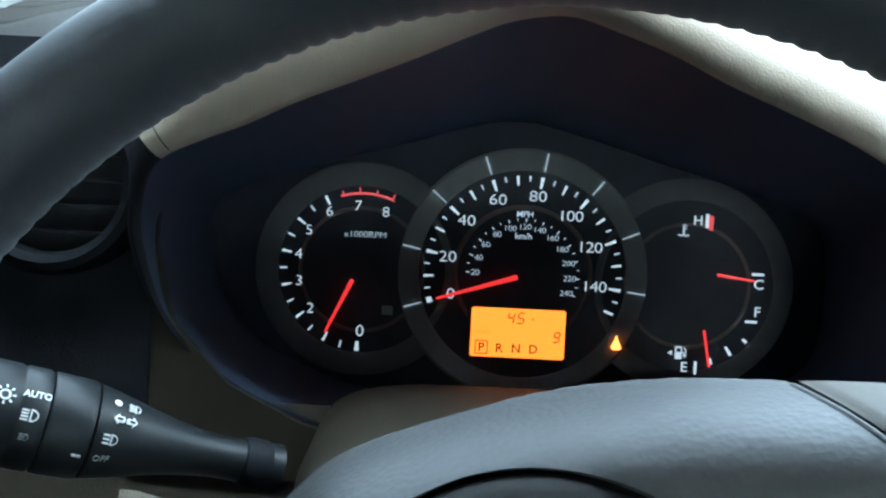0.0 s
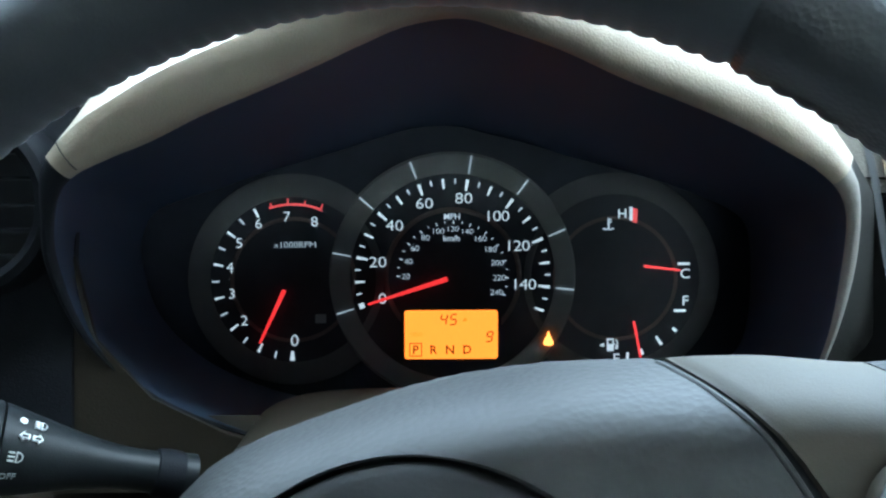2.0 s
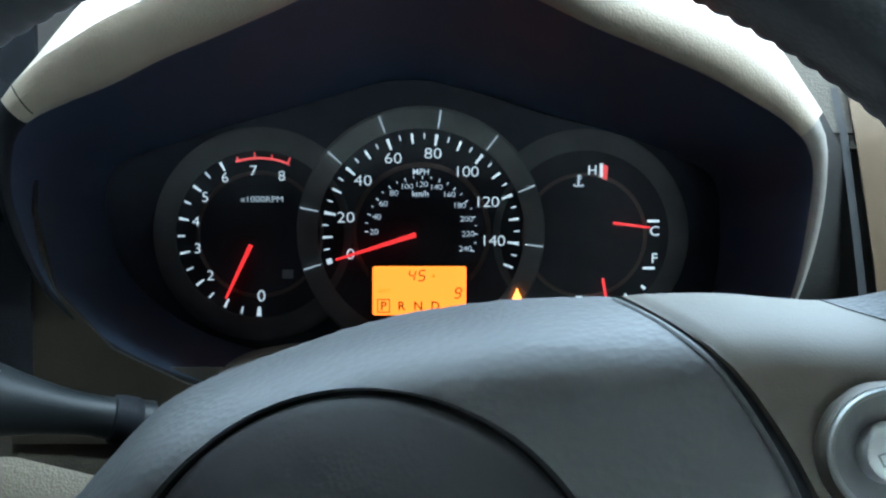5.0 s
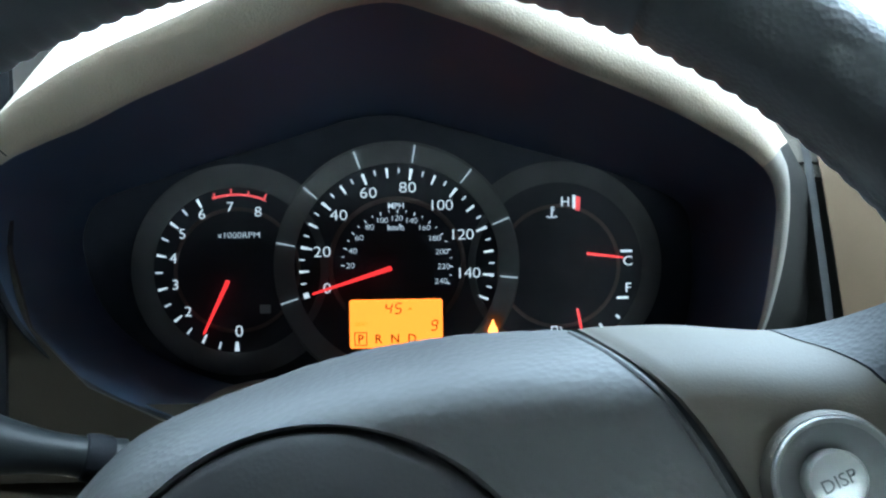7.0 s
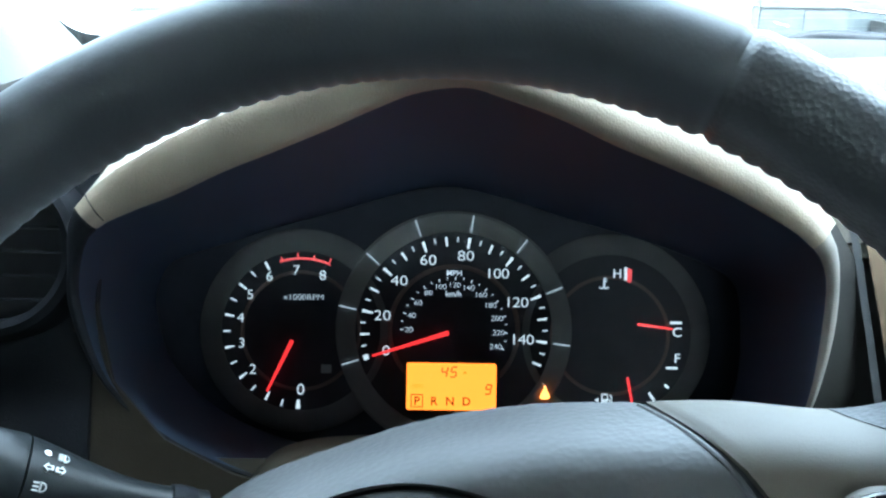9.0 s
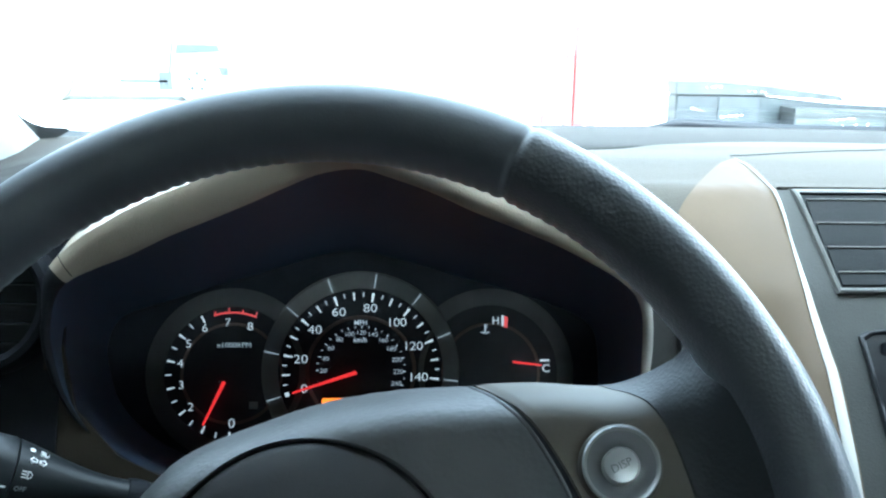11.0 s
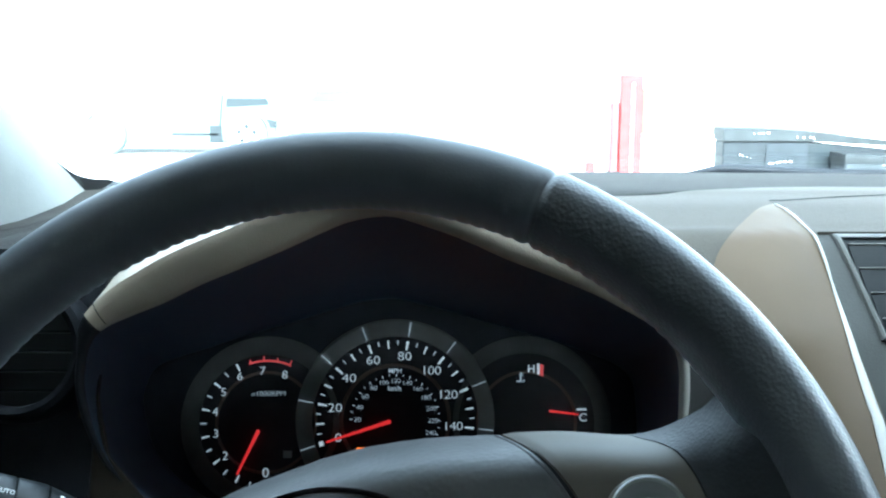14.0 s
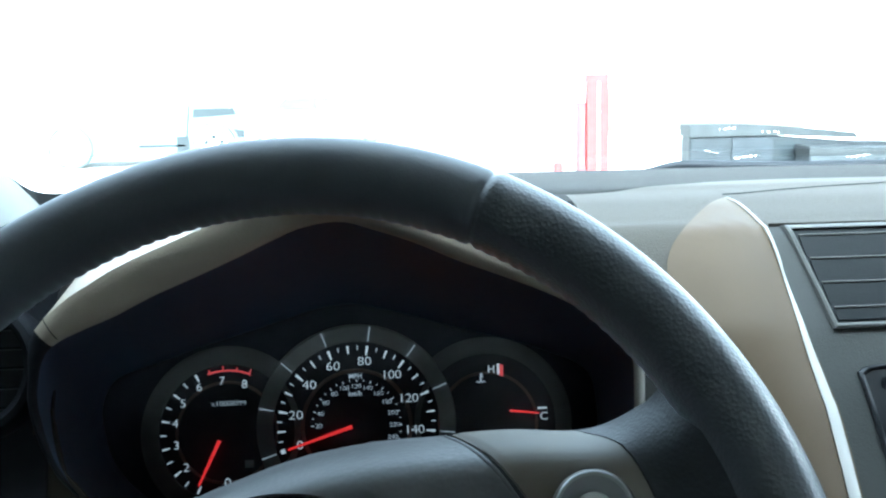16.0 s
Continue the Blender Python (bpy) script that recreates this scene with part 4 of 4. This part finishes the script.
RP = smooth_loop([(5.75, 0, 0.25), (5.75, 0, 0.36), (5.86, 0, 0.43), (6.6, 0, 0.46), (8.6, 0, 0.46), (8.72, 0, 0.36), (8.72, 0, -1.4), (8.6, 0, -1.5), (6.0, 0, -1.5), (5.88, 0, -1.4)], 90)
rc = Vector((7.1, 0, -0.5))
part("body", loft([[radio_pt(*((p - rc) * g + rc).xz, d) for p in RP] for g, d in ((1.0, 0.06), (1.0, -0.03), (0.985, -0.05), (0.97, -0.04), (0.95, -0.01), (0.6, -0.01), (0.01, -0.01))]), material("radio_dark", (0.014, 0.0145, 0.016), 0.35, grain=0.1, spec=0.3), radio)
km = facing(6.30, face_y(-0.1) - 0.01, -0.10) @ Matrix.Rotation(radians(-17), 4, "X")
part("knob", lathe([(0, 0.20), (0.15, 0.20), (0.19, 0.17), (0.20, 0.0), (0.27, 0.0), (0.29, -0.02), (0.29, -0.06)], km, 48), M_BLACK, radio)
for k in range(3):
    z = 0.22 - k * 0.0
    part("key", box(5.96 + k * 0.62, 6.48 + k * 0.62, face_y(0.22) - 0.045, face_y(0.22), 0.14, 0.30, 0.02), M_BLACK, radio)
for k in range(4):
    z = -0.52 - 0.2 * k
    part("marking", box(6.02, 6.25, face_y(z) - 0.02, face_y(z) - 0.008, z - 0.02, z + 0.02), M_MARKDIM, radio)

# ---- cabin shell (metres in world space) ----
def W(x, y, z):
    return SHEARED @ Vector((x, y, z))


XL, XR = -0.345, 1.12


def cabin(name, bm, mat, label, kind="structure"):
    t = thing(name, (0, 0, 0), label, "car body", kind=kind, raw=True)
    part(name.split("_")[0] + "_panel", bm, mat, t, raw=True)
    return t


BASE = SHEARED @ Vector((0, 4.7, 4.36))      # windshield foot
TOPY, TOPZ = BASE.y - 0.62, BASE.z + 0.46
ws = thing("windshield", (0.4, BASE.y, BASE.z - 0.02), "clear windshield with a black border", "windshield", kind="structure", raw=True)
CX = (XL + XR) / 2


def ws_pt(s, t):
    x = XL - 0.05 + (XR - XL + 0.1) * s
    bow = 0.10 * (1 - ((x - CX) / (0.5 * (XR - XL) + 0.05)) ** 2)
    return Vector((x, BASE.y + (TOPY - BASE.y) * t + bow - 0.06, BASE.z - 0.015 + (TOPZ - BASE.z) * t + 0.04 * math.sin(math.pi * t)))


g = part("pane", grid(ws_pt, steps(0, 1, 24), steps(0, 1, 12)), M_GLASS, ws, raw=True)
g.visible_shadow = False


def foot_z(x):
    """Top of the black border over the foot of the glass."""
    return table([(-5.9, 4.30), (-5.5, 4.21), (-4.85, 4.19), (-2.0, 4.33), (3.35, 4.41), (9.4, 4.37), (19, 4.2)], x)


part("border", thicken(grid(lambda x, t: (x, 4.80 + 0.02 * t, foot_z(x) - 0.35 * (1 - t)), steps(-5.45, 19.0, 90), steps(0, 1, 4)), 0.02), M_FRIT, ws, "black printed glass border")


# pillars and roof
pl = thing("pillar_trim", tuple(W(-5.6, 4.0, 3.6)), "light grey windshield pillar trim", "pillar trim", kind="structure", raw=True)
PCOR = Vector((-5.41, 4.14, 3.87))          # where trim, dash and glass meet
PUP, PDOWN = Vector((-0.21, -1.14, 0.34)), Vector((-0.24, -2.14, -0.92))


def pillar(s, t):
    """From the dash corner up and back to the roof (t) and back along the dash edge (s)."""
    low = PCOR + PDOWN * (3.2 * s) + Vector((0.10 * math.sin(math.pi * min(s * 3, 1.0)), 0, 0))
    up = PUP * (9.2 * t) + Vector((-0.5 * s * t, -2.0 * s * t, 0))
    return low + up + Vector((0, 0.05, 0)) * (1 - smooth(0, 0.04, s))


part("trim", thicken(grid(pillar, [0, 0.01, 0.02, 0.04] + steps(0.08, 1, 14), steps(0, 1, 20)), 0.02), M_PILLAR, pl)


def side_border(t, k):
    a = PCOR + PUP * t + Vector((0, 0.12, 0.02))
    w = table([(-0.1, 0.55), (0.0, 0.50), (0.12, 0.36), (0.25, 0.24), (0.4, 0.15), (0.6, 0.09), (1.0, 0.04), (9.0, 0.02)], t)
    return a + Vector((0.8, 0.1, 0.55)) * (w * k - 0.05)


part("border", thicken(grid(side_border, steps(-0.1, 1.0, 24) + steps(1.5, 8.5, 8), steps(0, 1, 4)), 0.02), M_FRIT, ws)
CEIL = TOPZ + 0.0
roof = thing("ceiling", (0.4, -1.0, CEIL), "beige fabric car headliner", "ceiling", kind="structure", raw=True)
part("headliner", box(XL - 0.08, XR + 0.08, -2.0, TOPY + 0.05, CEIL, CEIL + 0.04), M_HEAD, roof, raw=True)


def side_wall(name, x, t, front):
    """An unseen door, its window blanked to hold back light and open only from y = front to the windshield pillar;
    front None: no window.
    """
    w = thing(name, (x, -0.6, 0.2), "unseen dark car door, its window blanked to hold back light", "car door", kind="structure", raw=True)
    sill = 1.21
    part("door_lower", box(x, x + t, -2.0, BASE.y + 0.05, 0.2, sill), M_COLUMN, w, raw=True)
    part("door_upper", box(x, x + t, -2.0, TOPY - 0.1, CEIL - 0.08, CEIL), M_HEAD, w, raw=True)
    # blanks off the window so that less side light comes in
    part("window_blank", box(x, x + t, -2.0, BASE.y - 0.3 if front is None else front, sill, CEIL - 0.08), M_DARK, w, raw=True)


# unseen seat, added to block light from behind the eye
seat = thing("driver_seat", (-0.02, -1.05, 0.2), "unseen dark cloth driver seat, added to block light", "car seat", raw=True)
part("backrest", grid(lambda a, z: (-0.02 + 0.27 * math.copysign(abs(math.cos(a)) ** 0.5, math.cos(a)) * (1 - 0.25 * smooth(1.0, 1.2, z)), -1.08 - 0.25 * (z - 0.55) + 0.09 * math.copysign(abs(math.sin(a)) ** 0.5, math.sin(a)), z), steps(0, 2 * math.pi, 40), steps(0.45, 1.22, 16)), M_DARK, seat, raw=True)
part("headrest", box(-0.15, 0.11, -1.32, -1.22, 1.26, 1.45, 0.03, 3), M_DARK, seat, raw=True)
part("cushion", box(-0.28, 0.24, -1.05, -0.52, 0.40, 0.58, 0.05, 3), M_DARK, seat, raw=True)
part("seat_base", box(-0.22, 0.18, -1.0, -0.6, 0.2, 0.40), M_DARK, seat, raw=True)
side_wall("wall_left", XL - 0.06, -0.05, None)
side_wall("wall_right", XR + 0.03, 0.05, -0.22)
# unseen; the opening is sized to let fill light onto the dash
rear = thing("wall_rear", (0.4, -2.0, 0.2), "unseen dark cabin rear with an opening added for fill light", "car body", kind="structure", raw=True)
part("rear_lower", box(XL - 0.1, XR + 0.1, -2.05, -2.0, 0.2, 1.46), M_DARK, rear, raw=True)
for x0, x1 in ((XL - 0.1, XL + 0.2), (XR - 0.2, XR + 0.1)):
    part("rear_pillar", box(x0, x1, -2.05, -2.0, 1.46, CEIL - 0.1), M_HEAD, rear, raw=True)
pane = part("rear_pane", box(XL + 0.2, XR - 0.2, -2.03, -2.02, 1.46, CEIL - 0.1), M_GLASS, rear, raw=True)
pane.visible_shadow = False
part("rear_upper", box(XL - 0.1, XR + 0.1, -2.05, -2.0, CEIL - 0.1, CEIL + 0.04), M_HEAD, rear, raw=True)
fl = thing("floor", (0.4, -0.8, 0.2), "dark carpeted car floor", "floor", kind="structure", raw=True)
part("carpet", box(XL - 0.1, XR + 0.1, -2.0, BASE.y, 0.16, 0.2), M_DARK, fl, raw=True)
fw = thing("bulkhead", (0.4, BASE.y, 0.2), "bulkhead under the windshield", "car body", kind="structure", raw=True)
part("bulkhead_panel", box(XL - 0.1, XR + 0.1, BASE.y + 0.03, BASE.y + 0.06, 0.2, BASE.z - 0.03), M_DARK, fw, raw=True)

# ---- outside ----
ground = thing("ground", (0, 0, 0), "pale sunlit concrete forecourt", "ground", kind="structure", raw=True)
part("concrete", grid(lambda x, y: (x, y, 0), steps(-6000, 6000, 24), steps(-6000, 6000, 24)), material("concrete", (0.62, 0.60, 0.56), 0.8, grain=0.2, grain_size=80, spot_size=1.5, spots=0.12), ground, raw=True)


def outside(name, at, label, category, group=""):
    return thing(name, at, label, category, group, raw=True)


M_POST = material("red_post_paint", (0.225, 0.0205, 0.0195), 0.6, spec=0.1, spots=0.2, spot_size=9)
M_POSTD = material("dark_red_post_paint", (0.072, 0.028, 0.029), 0.6, spec=0.1, spots=0.2, spot_size=9)
M_POSTW = material("white_post_paint", (0.75, 0.74, 0.72), 0.5, spots=0.1, spot_size=9)
M_SILV = material("pale_car_paint", (0.066, 0.084, 0.090), 0.3, metal=0.3, spots=0.03, spot_size=3)
M_TYRE = material("tyre_rubber", (0.056, 0.067, 0.071), 0.8, spec=0.1, spots=0.15, spot_size=12)
M_RIMW = material("alloy_rim", (0.75, 0.75, 0.75), 0.3, metal=0.4, spots=0.05)
M_CARGLASS = material("car_window_dark", (0.014, 0.0165, 0.018), 0.2, spec=0.15, spots=0.05, spot_size=4)
M_PALEGLASS = material("car_window_pale", (0.040, 0.054, 0.060), 0.2, spec=0.15, spots=0.05, spot_size=4)
M_PALE = material("white_car_paint", (0.78, 0.78, 0.76), 0.3, spots=0.03, spot_size=3)
M_NAVY = material("dark_blue_grey_paint", (0.0132, 0.0148, 0.0165), 0.6, spec=0.1, spots=0.25, spot_size=6)
M_HORIZON = material("horizon_screen_white", (0.82, 0.82, 0.80), 0.8, spots=0.04, spot_size=0.8)
M_LID = material("pale_blue_grey_paint", (0.0178, 0.0192, 0.0200), 0.6, spec=0.1, spots=0.25, spot_size=6)
M_LID2 = material("mid_blue_grey_paint", (0.0156, 0.0176, 0.0200), 0.6, spec=0.1, spots=0.25, spot_size=6)
M_CRATE = material("light_grey_panel", (0.0235, 0.0262, 0.0280), 0.6, spec=0.1, spots=0.25, spot_size=7)
M_WALL = material("cream_plaster", (0.062, 0.046, 0.0255), 0.85, grain=0.2, grain_size=60, spots=0.08, spot_size=1.2)


def wheel_at(car, x, y, z, r, holes):
    m = Matrix(((1, 0, 0, x), (0, 0, -1, y), (0, 1, 0, z), (0, 0, 0, 1)))
    t = part("car_wheel", lathe([(0.62 * r, -0.02), (0.66 * r, 0.03), (0.80 * r, 0.05), (0.96 * r, 0.03), (r, -0.02), (r, -0.16), (0.6 * r, -0.18)], m, 40), M_TYRE, car, raw=True)
    part("rim", lathe([(0, 0.03), (0.18 * r, 0.03), (0.22 * r, 0.01), (0.5 * r, 0.0), (0.60 * r, 0.02), (0.64 * r, 0.0), (0.62 * r, -0.1)], m, 40), M_RIMW, t, "silver alloy rim", raw=True)
    for k in range(holes):
        a = 2 * math.pi * k / 5 + 0.3
        part("rim_hole", lathe([(0, 0.004), (0.13 * r, 0.004), (0.13 * r, -0.02)], m @ Matrix.Translation((0.38 * r * math.cos(a), 0.38 * r * math.sin(a), 0.012)), 14), M_CARGLASS, t, raw=True)


def parked(name, x, y, label, paint, shape, windows, wheels, r, dark=(), k=1.0):
    """A parked car seen from its side: outlines in metres from x, the near flank at y."""
    car = outside(name, (x, y + 0.85, 0), label, "car")
    part("body", prism([(x + a * k, b * k) for a, b in shape], y, y + 1.7, 0.05), paint, car, raw=True)
    for poly, m in windows:
        part("window", prism([(x + a * k, b * k) for a, b in poly], y - 0.012, y + 0.01, 0.004), m, car, raw=True)
    for poly in dark:
        part("trim", prism([(x + a * k, b * k) for a, b in poly], y - 0.016, y + 0.01, 0.003), M_CARGLASS, car, raw=True)
    for a in wheels:
        wheel_at(car, x + a * k, y - 0.03, r, r, 5 if a == 0 else 0)
        arch = [(x + a * k + q * math.cos(u), r + q * math.sin(u)) for q, us in ((1.18 * r, steps(-0.2, math.pi + 0.2, 16)), (1.05 * r, steps(math.pi + 0.2, -0.2, 16))) for u in us]
        part("wheel_arch", prism(arch, y - 0.02, y + 0.02), M_TYRE, car, raw=True)
    return car


# the nearest car: low, dark rear side window over the wheel, nose away to the other side
SHAPE = [(-3.05, 0.22), (-3.10, 0.50), (-2.9, 0.62), (-1.75, 0.74), (-1.25, 1.02), (-0.6, 1.08), (0.15, 1.05), (0.42, 0.96), (0.52, 0.66), (0.50, 0.30), (0.40, 0.20), (-2.9, 0.18)]
parked("parked_car", -2.86, 16.0, "blue-grey low parked car with a dark rear window", M_SILV, SHAPE,
       (([(-0.34, 0.80), (-0.32, 0.95), (0.34, 0.95), (0.38, 0.84)], M_CARGLASS), ([(-1.36, 0.74), (-1.16, 0.99), (-0.42, 1.00), (-0.47, 0.72)], M_PALEGLASS)),
       (0.0, -2.35), 0.35,
       ([(-0.46, 0.50), (-0.40, 1.0), (-0.375, 1.0), (-0.43, 0.50)], [(0.24, 0.46), (0.24, 0.62), (0.51, 0.58), (0.50, 0.46)], [(-1.25, 0.33), (-1.25, 0.37), (-0.48, 0.37), (-0.48, 0.33)], [(-0.62, 0.2), (-0.62, 0.5), (-0.42, 0.5), (-0.40, 0.2)]))
SEDAN = [(-2.3, 0.24), (-2.32, 0.6), (-1.5, 0.78), (-0.95, 1.15), (0.35, 1.18), (1.1, 0.86), (1.9, 0.80), (2.0, 0.55), (1.98, 0.24)]
SGLASS = (([(-1.2, 0.80), (-0.9, 1.10), (-0.1, 1.12), (-0.1, 0.80)], M_PALEGLASS), ([(0.0, 0.80), (0.0, 1.12), (0.32, 1.12), (0.9, 0.82)], M_PALEGLASS))
parked("parked_car", -1.45, 22.0, "white saloon car parked in bright sun", M_PALE, SEDAN, SGLASS, (-1.4, 1.2), 0.30, ([(-1.1, 0.30), (-1.1, 0.34), (0.8, 0.34), (0.8, 0.30)],), 0.92)


def post_at(name, x, w, h, mat, label, stripe=False):
    """A square steel post on a base plate."""
    p = outside(name, (x, 6.8, 0), label, "post")
    part("column", box(x - w / 2, x + w / 2, 6.74, 6.86, 0.0, h, 0.006), mat, p, raw=True)
    if stripe:
        part("stripe", box(x - 0.002, x + 0.012, 6.734, 6.745, 0.1, h - 0.06), M_POSTW, p, "white stripe", raw=True)
    part("base_plate", box(x - w, x + w, 6.68, 6.92, 0.0, 0.02, 0.004), mat, p, raw=True)


post_at("steel_post", 1.622, 0.170, 1.33, M_POST, "red steel post with a white stripe", True)
post_at("steel_post", 1.497, 0.055, 1.12, M_POSTD, "slim dark red steel post beside a wider one")
post_at("bollard", 1.325, 0.06, 0.67, M_POST, "short red steel bollard")

# weathered metal container ahead
SET = Matrix.Translation((-0.075, 0, 0)) @ Matrix.Diagonal((1, 1, 0.91, 1))


def set_part(name, bm, mat, parent, label=""):
    bm.transform(SET)
    return part(name, bm, mat, parent, label, raw=True)


bin_ = outside("metal_container", (4.2, 10.0, 0), "weathered blue-grey metal container with white flecks", "container")
set_part("body", prism([(3.165, 0.02), (3.165, 0.745), (4.04, 0.745), (4.9, 0.66), (6.4, 0.60), (6.5, 0.02)], 9.2, 9.5, 0.012), M_NAVY, bin_)
set_part("lid", prism([(3.155, 0.75), (3.155, 0.885), (3.19, 0.893), (3.57, 0.892), (4.10, 0.856), (4.88, 0.762), (4.92, 0.70), (4.05, 0.752)], 9.18, 9.52, 0.008), M_LID, bin_, "paler grey sloping lid")
set_part("recess_panel", box(4.04, 4.27, 9.19, 9.21, 0.05, 0.71, 0.006), M_CARGLASS, bin_)
set_part("front_panel", box(3.60, 4.02, 9.188, 9.21, 0.08, 0.73, 0.006), M_LID2, bin_)
crate = outside("metal_crate", (5.2, 9.0, 0), "light grey dented metal crate", "crate")
set_part("body", prism([(4.25, 0.02), (4.25, 0.60), (4.29, 0.64), (5.2, 0.60), (6.4, 0.55), (6.4, 0.02)], 8.8, 9.16, 0.012), M_CRATE, crate)
set_part("rim", prism([(4.24, 0.55), (4.24, 0.645), (5.2, 0.607), (6.42, 0.557), (6.42, 0.50), (5.2, 0.55)], 8.79, 9.165, 0.006), M_LID, crate)
rs = random.Random(11)


def scuff(parent, x, z, n, step, slope, y):
    """A broken streak of small white flecks."""
    for k in range(n):
        a = x + k * step + rs.uniform(-0.01, 0.01)
        b = z + k * slope + rs.uniform(-0.006, 0.006)
        w, h = rs.uniform(0.012, 0.034), rs.uniform(0.004, 0.012)
        bm = prism([(a, b), (a + w * 0.5, b - h * 0.3), (a + w, b + slope * 0.6), (a + w * 0.8, b + h + slope * 0.6), (a + w * 0.25, b + h * 0.8)], y, y - 0.004)
        set_part("scuff", bm, M_POSTW, parent)


scuff(bin_, 3.32, 0.60, 4, 0.04, -0.012, 9.186)
scuff(bin_, 3.62, 0.50, 8, 0.03, 0.004, 9.186)
scuff(bin_, 3.45, 0.83, 4, 0.05, 0.004, 9.178)
scuff(bin_, 3.34, 0.42, 6, 0.12, -0.004, 9.186)
scuff(crate, 4.62, 0.52, 8, 0.028, 0.003, 8.788)
scuff(crate, 4.5, 0.44, 5, 0.12, 0.01, 8.798)
scuff(bin_, 3.9, 0.80, 4, 0.06, -0.004, 9.178)

house = outside("garden_wall", (9.0, 24.0, 0), "cream plastered low wall behind the yard", "wall")
part("wall", box(5.4, 26.0, 23.0, 23.25, 0.0, 1.05, 0.03), M_WALL, house, raw=True)

# made-up white wall, covers the sky's grey band at the horizon
yard = outside("horizon_screen", (0, 45, 0), "made-up white wall that hides the horizon", "wall")
part("wall", box(-90, 90, 45.0, 45.4, 0.0, 5.2, 0.02), M_HORIZON, yard, raw=True)

# wiper resting at the foot of the glass
wiper = thing("wiper", (7.0, 6.0, 4.66), "black windshield wiper resting on the cowl", "wiper")
WP = smooth_loop([(5.2, 6.0, 4.62), (5.7, 6.0, 4.66), (6.28, 6.0, 4.76), (7.0, 6.0, 4.73), (8.5, 6.0, 4.67), (11.5, 6.0, 4.65)], 50, False)
part("arm", tube(WP, [0.05 + 0.05 * smooth(0, 12, i) for i in range(50)], 10), M_BLACK, wiper)
cowl = thing("wiper_cowl", (2.0, 6.0, 4.3), "black plastic cowl under the windshield", "cowl", kind="structure")
part("cowl_panel", thicken(grid(lambda x, y: (x, y, foot_z(x) + 0.04 - 0.08 * (y - 5.2)), steps(-6.2, 20.0, 40), steps(5.0, 7.5, 6)), 0.1), M_BLACK, cowl)
